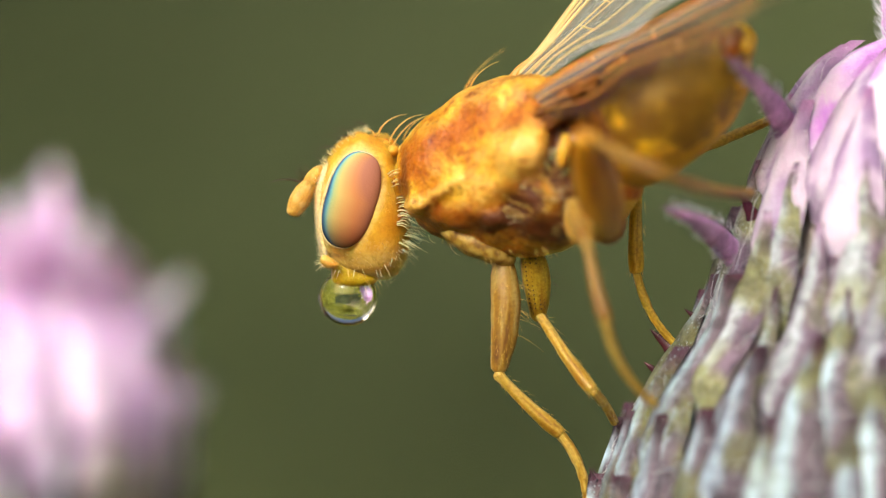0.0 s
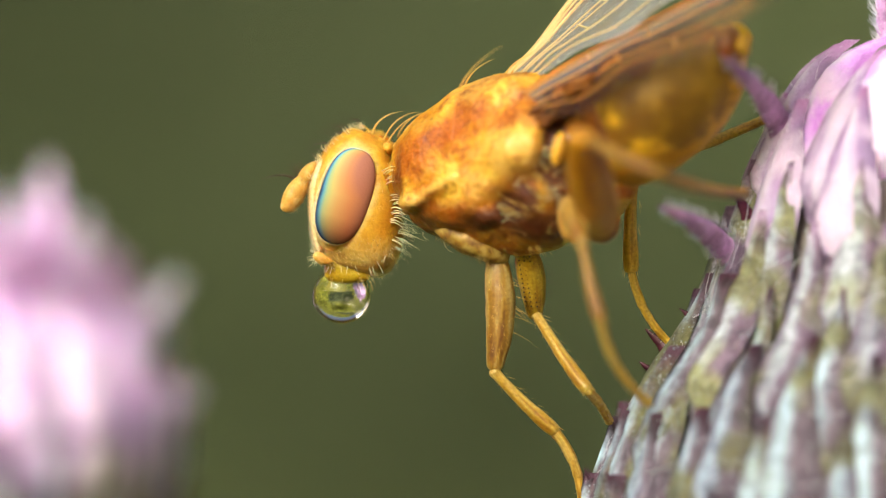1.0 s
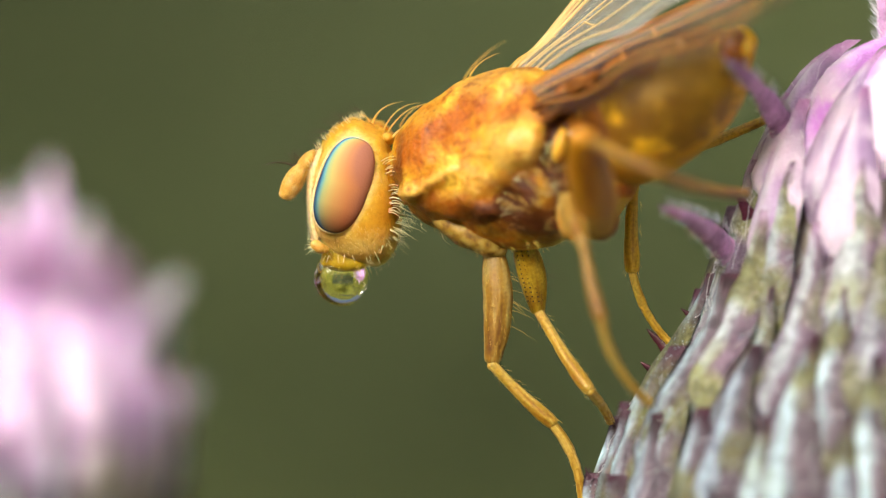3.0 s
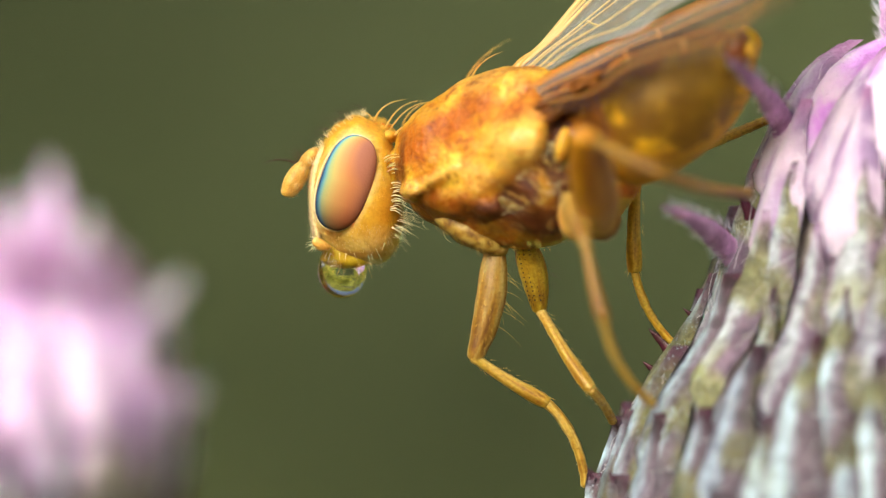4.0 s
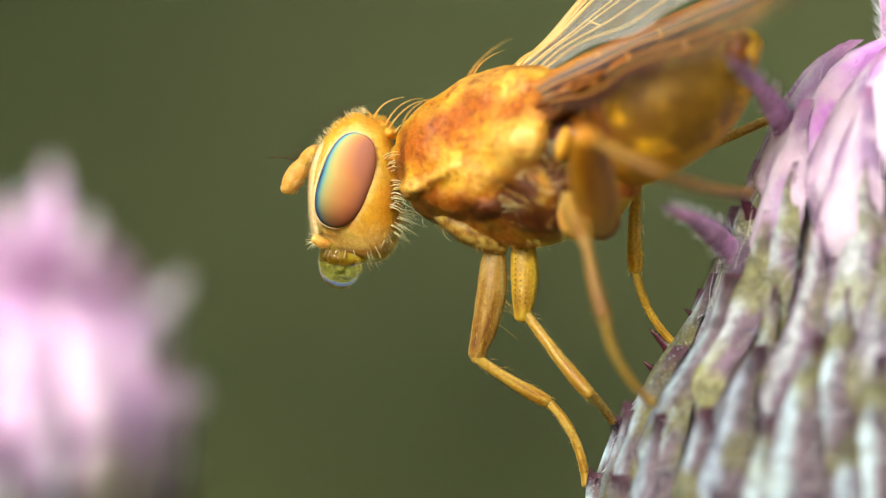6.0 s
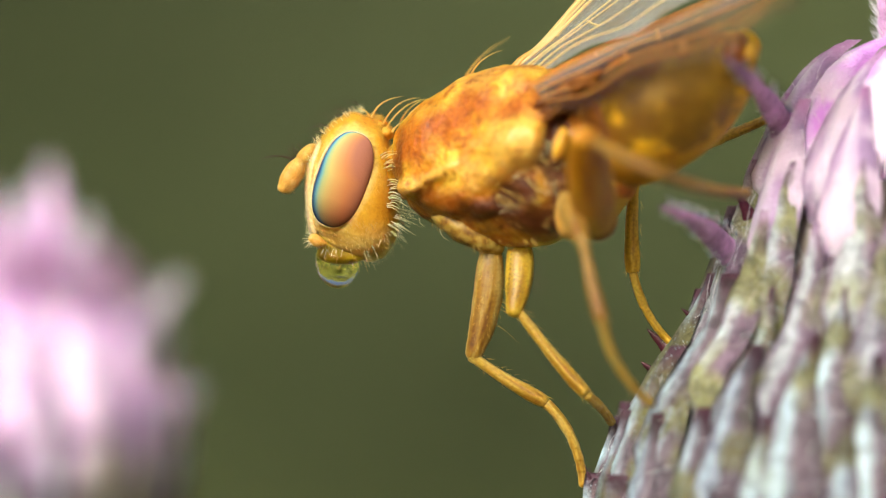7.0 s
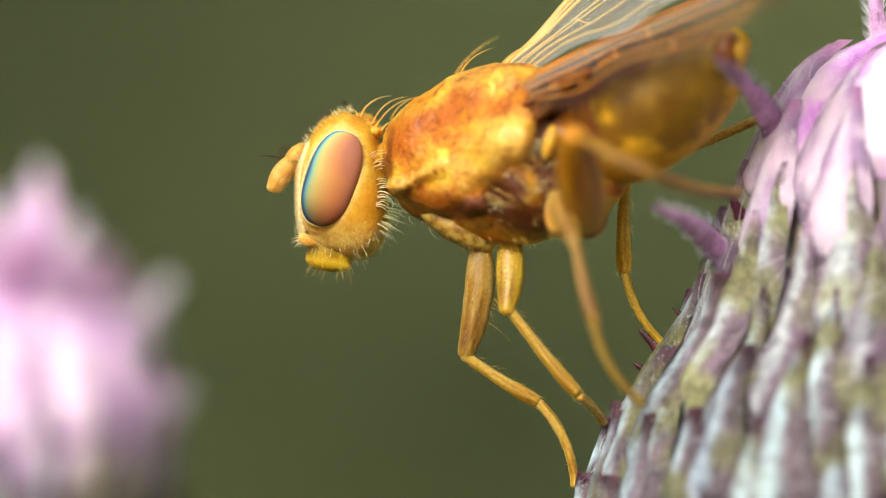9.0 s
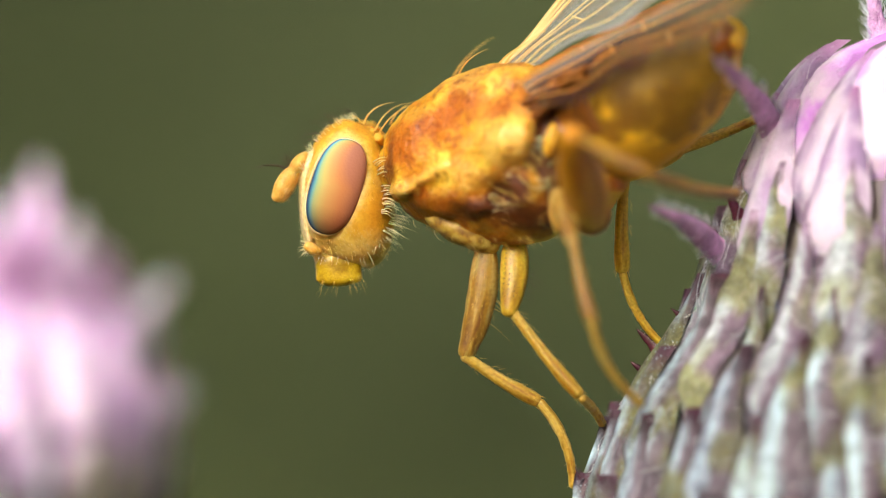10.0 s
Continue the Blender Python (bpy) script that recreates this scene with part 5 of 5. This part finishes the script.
def leg(fly, name, joints, widths, materials, seed, tarsus_bend=(0, 0), hairy=14, bow=0):
    """Thigh, shin and foot of one leg, each turning about its upper joint. joints: hip, knee, ankle, toe."""
    rng = random.Random(seed)
    hip, knee, ankle, toe = [G(*j) for j in joints]
    wf, wt, wx = widths
    made = []
    bm = bmesh.new()
    way = knee - hip
    side = Vector((way.z, 0, -way.x)).normalized()
    tube(bm, [(hip + way * s - side * math.sin(s * math.pi) * bow / U, w * wf / U, w * wf / U * 0.85) for s, w in ((0, 0.66), (0.18, 0.92), (0.42, 1.0), (0.68, 0.90), (0.88, 0.70), (0.98, 0.58))], n=24, sub=5, lump=0.008, freq=7, uv=True)
    femur = part("femur", bm, materials[0], fly, "stout amber thigh", origin=hip)
    bm = bmesh.new()
    side = Vector((way.z, 0, -way.x)).normalized()
    for k in range(hairy):
        s = rng.uniform(0.15, 0.72)
        q = rng.choice((1, 1, 1, 1, 0.4))
        p = hip + way * s - side * (q * wf * 0.7 + math.sin(s * math.pi) * bow) / U + Vector((0, rng.uniform(-0.06, 0.02), 0))
        hair(bm, p, p - side * q * rng.uniform(12, 52) / U + way.normalized() * rng.uniform(8, 34) / U, (0, 0, 0.02), 0.0030, 4, 5)
    for k in range(hairy * 3):
        s, q = rng.uniform(0.05, 0.95), rng.uniform(-0.9, 0.9)
        p = hip + way * s - side * (q * wf * 0.9 + math.sin(s * math.pi) * bow) / U - Vector((0, math.sqrt(max(1 - q * q, 0)) * wf / U * 0.8, 0))
        hair(bm, p, p - side * q * 4 / U + way.normalized() * 9 / U + Vector((0, -0.02, 0)), (0, 0, 0), 0.0022, 3, 3)
    if name == "front_far":
        for row, q in ((0, -0.55), (1, -0.2), (2, 0.2)):
            for k in range(12):
                s = 0.1 + 0.068 * k + 0.02 * row
                ball(bm, hip + way * s - side * q * wf / U - Vector((0, math.sqrt(1 - q * q) * wf / U * 0.83, 0)), (1.6 / U, 0, 0), (0, 1.6 / U, 0), (0, 0, 1.6 / U), 6, 4)
    part("thigh_bristles", bm, M_HAIR_GOLD if seed % 2 else M_HAIR_DARK, femur, "fine thigh bristles", kind="stuff")
    bm = bmesh.new()
    way = ankle - knee
    side = Vector((way.z, 0, -way.x)).normalized()
    tube(bm, [(knee + way * s + side * math.sin(s * math.pi) * 3 / U, w * wt / U, w * wt / U) for s, w in ((0, 0.84), (0.12, 0.70), (0.5, 0.85), (0.85, 1.02), (0.97, 0.96))], n=18, sub=4, lump=0.006, freq=9, uv=True)
    tibia = part("tibia", bm, materials[1], fly, "slender golden shin", origin=knee)
    bm = bmesh.new()
    for k in range(hairy * 3):
        s, q = rng.uniform(0.05, 1.0), rng.choice((-1, 1)) * rng.uniform(0.5, 1)
        p = knee + way * s - side * q * wt / U * 0.9
        hair(bm, p, p - side * q * rng.uniform(4, 9) / U + way.normalized() * rng.uniform(6, 14) / U, (0, 0, 0), 0.002, 3, 3)
    for q in (-1, 0.3, 1):
        p = knee + way * 0.97 - side * q * wt * 0.7 / U
        hair(bm, p, p + way.normalized() * 16 / U - side * q * 3 / U, (0, 0, 0), 0.008, 4, 3)
    part("shin_bristles", bm, M_HAIR_GOLD, tibia, "fine shin bristles", kind="stuff")
    bm = bmesh.new()
    way = toe - ankle
    bend = Vector((tarsus_bend[0] / U, 0, -tarsus_bend[1] / U))
    cuts = (0, 0.42, 0.60, 0.74, 0.86, 1.0)

    def on(s):
        return ankle + way * s + bend * (4 * s * (1 - s))

    secs = []
    for s0, s1 in zip(cuts, cuts[1:]):
        w = wx / U * (1 - 0.14 * s0)
        secs += [(on(s0 + (s1 - s0) * q), w * k, w * k) for q, k in ((0.06, 0.93), (0.5, 0.96), (0.92, 1.02))]
    tube(bm, secs, n=14, sub=3, uv=True)
    tarsus = part("tarsus", bm, materials[2], fly, "jointed golden foot", origin=ankle)
    for q in (-1, 1):
        bm = bmesh.new()
        hair(bm, on(0.97) + Vector((0, q * 0.02, 0)), on(1.0) + Vector((way.normalized().x * 0.06 + 0.03, q * 0.06, -0.05)), (0, 0, 0.02), 0.013, 6, 5)
        part("claw", bm, M_HAIR_DARK, tarsus, "tiny dark claw")
    bm = bmesh.new()
    for k in range(hairy * 2):
        s = rng.random()
        p = on(s)
        hair(bm, p, p + Vector((rng.choice((-1, 1)) * rng.uniform(6, 12) / U, -0.02, -8 / U)), (0, 0, 0), 0.0035, 3, 3)
    part("foot_hairs", bm, M_HAIR_PALE, tarsus, "fine foot hairs", kind="stuff")
    LEGS.append((name, (femur, tibia, tarsus), (hip, knee, ankle, toe)))


def build_fly():
    fly = root("fly", PIVOT, "amber orange fruit fly clinging to the thistle bud", "fly")
    head, tongue, pads = fly_head(fly)
    bm = bmesh.new()
    tube(bm, [sec(690, 300, 0.44, 34, 0.24), sec(725, 300, 0.30, 42, 0.30)], n=20, sub=4)
    part("neck", bm, M_RUST, fly, "rusty narrow neck")
    fly_thorax(fly)
    fly_abdomen(fly)
    wing(fly, [(905, 130, 0.05), (960, 84, 0.10), (1020, 12, 0.20), (1090, -70, 0.35), (1180, -150, 0.5)],
         [(950, 128, -0.40), (1030, 98, -0.60), (1130, 52, -0.75), (1240, 0, -0.85), (1330, -60, -0.85)], "clear far wing with straw-coloured veins", M_WING_CLEAR, M_VEIN_PALE, 0.02,
         ((0.0, 0.050, 1.0), (0.07, 0.022, 0.85), (0.15, 0.028, 1.0), (0.34, 0.012, 1.0), (0.40, 0.010, 0.7), (0.58, 0.013, 0.95), (0.84, 0.012, 0.9)))
    wing(fly, [(940, 156, -0.75), (1030, 102, -0.45), (1120, 60, -0.40), (1230, 10, -0.50), (1330, -34, -0.7), (1420, -76, -0.9)],
         [(980, 214, -1.25), (1060, 186, -1.7), (1140, 158, -2.0), (1230, 122, -2.3), (1315, 78, -2.5), (1400, 10, -2.6)], "brown clouded near wing folded over the abdomen", M_WING, M_VEIN, 0.03,
         ((0.0, 0.026, 1.0), (0.05, 0.014, 0.8), (0.12, 0.018, 1.0), (0.20, 0.012, 1.0), (0.33, 0.014, 1.0), (0.52, 0.013, 0.95), (0.74, 0.012, 0.9)))
    amber = (M_LEG, M_SHANK, M_SHANK)
    leg(fly, "front_near", [(877, 442, -0.15), (842, 633, -0.15), (970, 711, -0.10), (1037, 858, 0.0)], (26.5, 13, 9.5), amber, 1, (13, -8), 16, 9)
    leg(fly, "front_far", [(928, 428, -0.15), (957, 546, 0.20), (1046, 689, -0.40), (1086, 746, 0.05)], (25, 12.5, 9), (M_OLIVE_LEG, M_SHANK, M_SHANK), 2, (3, -2), 16, 4)
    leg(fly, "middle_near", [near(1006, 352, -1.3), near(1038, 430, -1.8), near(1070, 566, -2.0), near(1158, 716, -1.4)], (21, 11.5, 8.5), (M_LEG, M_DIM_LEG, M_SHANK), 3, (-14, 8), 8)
    leg(fly, "middle_far", [near(1130, 236, 0.05), near(1128, 316, 0.0), near(1125, 480, 0.0), near(1197, 611, 0.05)], (15, 13.5, 8), (M_LEG_BRIGHTENED, M_LEG_BRIGHTENED, M_LEG_BRIGHTENED), 4, (-10, 8), 10)
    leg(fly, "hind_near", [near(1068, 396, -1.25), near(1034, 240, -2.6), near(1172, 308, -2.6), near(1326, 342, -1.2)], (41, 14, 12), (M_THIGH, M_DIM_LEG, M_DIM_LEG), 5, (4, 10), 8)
    leg(fly, "hind_far", [(1080, 330, -0.5), (1170, 300, -0.2), (1225, 266, 0.0), (1368, 208, 0.25)], (16, 12, 10), (M_LEG_BRIGHTENED, M_LEG_BRIGHTENED, M_LEG_BRIGHTENED), 6, (0, 2), 10)
    return fly, head, tongue, pads


def build_drop():
    bm = bmesh.new()
    ball(bm, (0, 0, 0), (52 / U, 0, 0), (0, 39 / U, 0), (0, 0, 50 / U), 72, 48)
    ob = link("water_drop", bm, M_WATER, (0, 0, 0))
    ob.location = place(G(605, 475, 0.2))
    return tagged(ob, "clear round liquid drop hanging from the fly's mouth", "drop")


meadow()
hedge()
grass()
herbs()
thistle_right()
thistle_left()
FLY, HEAD, TONGUE, PADS = build_fly()
DROP = build_drop()

# ---- what moves ----
# seconds; turn and shift of the body; turn and shift of the head (degrees, plan units)
SWAY = [(0.0, -3.44, 1.8, 5.3, -2.38, 5.2, 10.0), (0.5, -3.24, 0.8, 4.9, -1.95, 4.3, 12.0), (1.0, -3.02, 1.0, 4.0, -1.62, 4.1, 11.3),
        (1.5, -2.64, 1.7, 3.3, -1.45, 4.1, 9.3), (2.0, -2.44, 0.0, 1.4, -1.09, 1.6, 8.1), (2.5, -1.54, 0.1, 0.4, -0.56, 1.1, 5.3),
        (4.0, -0.16, 0.0, -0.5, 0.0, 0.1, -0.2), (4.5, 0, 0, 0, 0, 0, 0), (5.0, 0.12, 0.1, -0.4, 0.0, 0.0, -1.5),
        (5.5, 0.30, -0.8, -0.9, 0.0, -1.5, -3.3), (7.0, 0.82, -1.2, -0.4, 0.40, -2.2, -3.1), (7.5, 0.82, -0.4, -0.4, 0.50, -1.2, -2.3),
        (8.0, 1.00, -0.4, 0.2, 0.50, -2.1, -2.2), (8.5, 1.20, -0.6, 0.2, 0.26, -2.6, -5.0), (9.0, 0.85, -4.2, -3.6, 0.22, -6.5, -5.8),
        (9.5, 1.00, -5.3, -4.3, 0.25, -7.9, -8.6), (10.0, -1.75, 2.0, -10.2, -1.2, 4.0, -2.5)]


def swayed(turn, right, down):
    """A turn about the fly's pivot with a shift, in the world."""
    home = place(PIVOT)
    return Matrix.Translation(home + Vector((right, 0, -down)) / U * MM) @ Matrix.Rotation(radians(turn), 4, "Y") @ Matrix.Translation(-home)


def between(rows, t):
    cols = np.array(rows, float)
    return [float(np.interp(t, cols[:, 0], cols[:, k])) for k in range(1, cols.shape[1])]


def body_at(t):
    s = between(SWAY, t)
    return swayed(*s[:3]), swayed(*s[3:])


# knee and ankle of the stepping legs: seconds, a, b, a, b, then the toe
STEPS = {
    "front_near": [(0.0, 881, 663, 986, 762, 1032, 892), (1.0, 883, 659, 986, 759, 1032, 892), (2.5, 887, 652, 985, 757, 1032, 892), (2.7, 886, 651, 985, 756, 1032, 890),
                   (3.3, 864, 641, 976, 730, 1036, 868), (3.8, 842, 634, 970, 713, 1037, 858), (4.5, 842, 633, 970, 712, 1037, 858), (7.0, 842, 632, 971, 712, 1037, 858),
                   (9.5, 844, 629, 973, 712, 1037, 858), (10.0, 847, 631, 977, 711, 1037, 858)],
    "front_far": [(0.0, 951, 551, 1046, 690, 1086, 746, 0.20), (2.5, 958, 550, 1048, 692, 1086, 746, 0.20), (4.5, 957, 546, 1046, 689, 1086, 746, 0.20), (5.2, 957, 546, 1046, 689, 1086, 746, 0.20),
                  (5.5, 940, 546, 1037, 687, 1086, 746, 0.03), (5.7, 932, 546, 1037, 689, 1086, 746, -0.07), (6.8, 915, 541, 1043, 699, 1086, 746, -0.40), (9.5, 917, 540, 1045, 701, 1086, 746, -0.40),
                  (10.0, 924, 543, 1051, 703, 1086, 746, -0.35)],
}
# half width across, middle across and lowest point of the drop
LIQUID = [(0.0, 52, 614, 576), (0.5, 52, 612.5, 575), (1.0, 52, 611.5, 573), (1.5, 51.5, 611, 569), (2.0, 51, 610, 562), (2.5, 50, 608.5, 551), (2.7, 49, 608.5, 547),
          (3.8, 44, 607, 531), (4.0, 43.5, 606.5, 528), (4.5, 42.5, 606, 522), (5.0, 41, 604, 517), (5.5, 40, 602, 514), (7.0, 39.3, 602, 510), (7.5, 39.2, 602, 510),
          (8.0, 39, 602, 503), (8.5, 39, 604, 490), (8.8, 39, 606, 476), (9.0, 39, 606, 464), (9.3, 39, 606, 452), (9.5, 39, 606, 446), (10.0, 39, 608, 452)]
# how far the proboscis pad reaches out of the mouth, and its tilt
PAD = [(0.0, -17, 0), (2.5, -18, 0), (4.5, -21, 0), (7.5, -25, 0), (8.0, -27, 0), (8.5, -25, 3), (8.8, -13, 7), (9.0, -8, 8), (9.3, -13, 6), (9.5, -8, 0), (9.7, -3, 0), (10.0, 4, -2)]


def motions():
    times = [row[0] for row in SWAY]
    home = Matrix.Translation(place(PIVOT))
    walk(FLY, [(t, body_at(t)[0] @ home) for t in times])
    rest_head = Matrix.Translation(HEAD.location.copy())
    head_rows = []
    for t in times:
        body, skull = body_at(t)
        head_rows.append((t, (body @ home).inverted() @ skull @ home @ rest_head))
    walk(HEAD, head_rows)
    for piece in (TONGUE, PADS):
        rest = piece.location.copy()
        walk(piece, [(t, Matrix.Translation(rest + Vector((0, 0, -down / U * MM))) @ Matrix.Rotation(radians(tilt), 4, "Y")) for t, down, tilt in PAD])
    for name, segments, joints in LEGS:
        ts = sorted(set(times) | {row[0] for row in STEPS.get(name, [])})
        rows = [[], [], []]
        for t in ts:
            body = body_at(t)[0]
            now = [body @ place(joints[0])] + [place(j) for j in joints[1:]]
            if name in STEPS:
                s = between(STEPS[name], t)
                for k in range(3):
                    now[k + 1] = place(G(s[2 * k], s[2 * k + 1], s[6] if k == 0 and len(s) > 6 else joints[k + 1].y))
            for k in range(3):
                was = place(joints[k + 1]) - place(joints[k])
                turn = was.rotation_difference(now[k + 1] - now[k]).to_matrix().to_4x4()
                rows[k].append((t, (body @ home).inverted() @ Matrix.Translation(now[k]) @ turn))
        for segment, path in zip(segments, rows):
            walk(segment, path)
    path = []
    for t, half, a, low in LIQUID:
        w = min(max((half ** 2 - 39 ** 2) / (52 ** 2 - 39 ** 2), 0), 1)
        path.append((t, Matrix.Translation(place(G(a, low - 50, 0.46))) @ Matrix.Rotation(math.acos(math.sqrt(w)), 4, "Z")))
    walk(DROP, path)


motions()
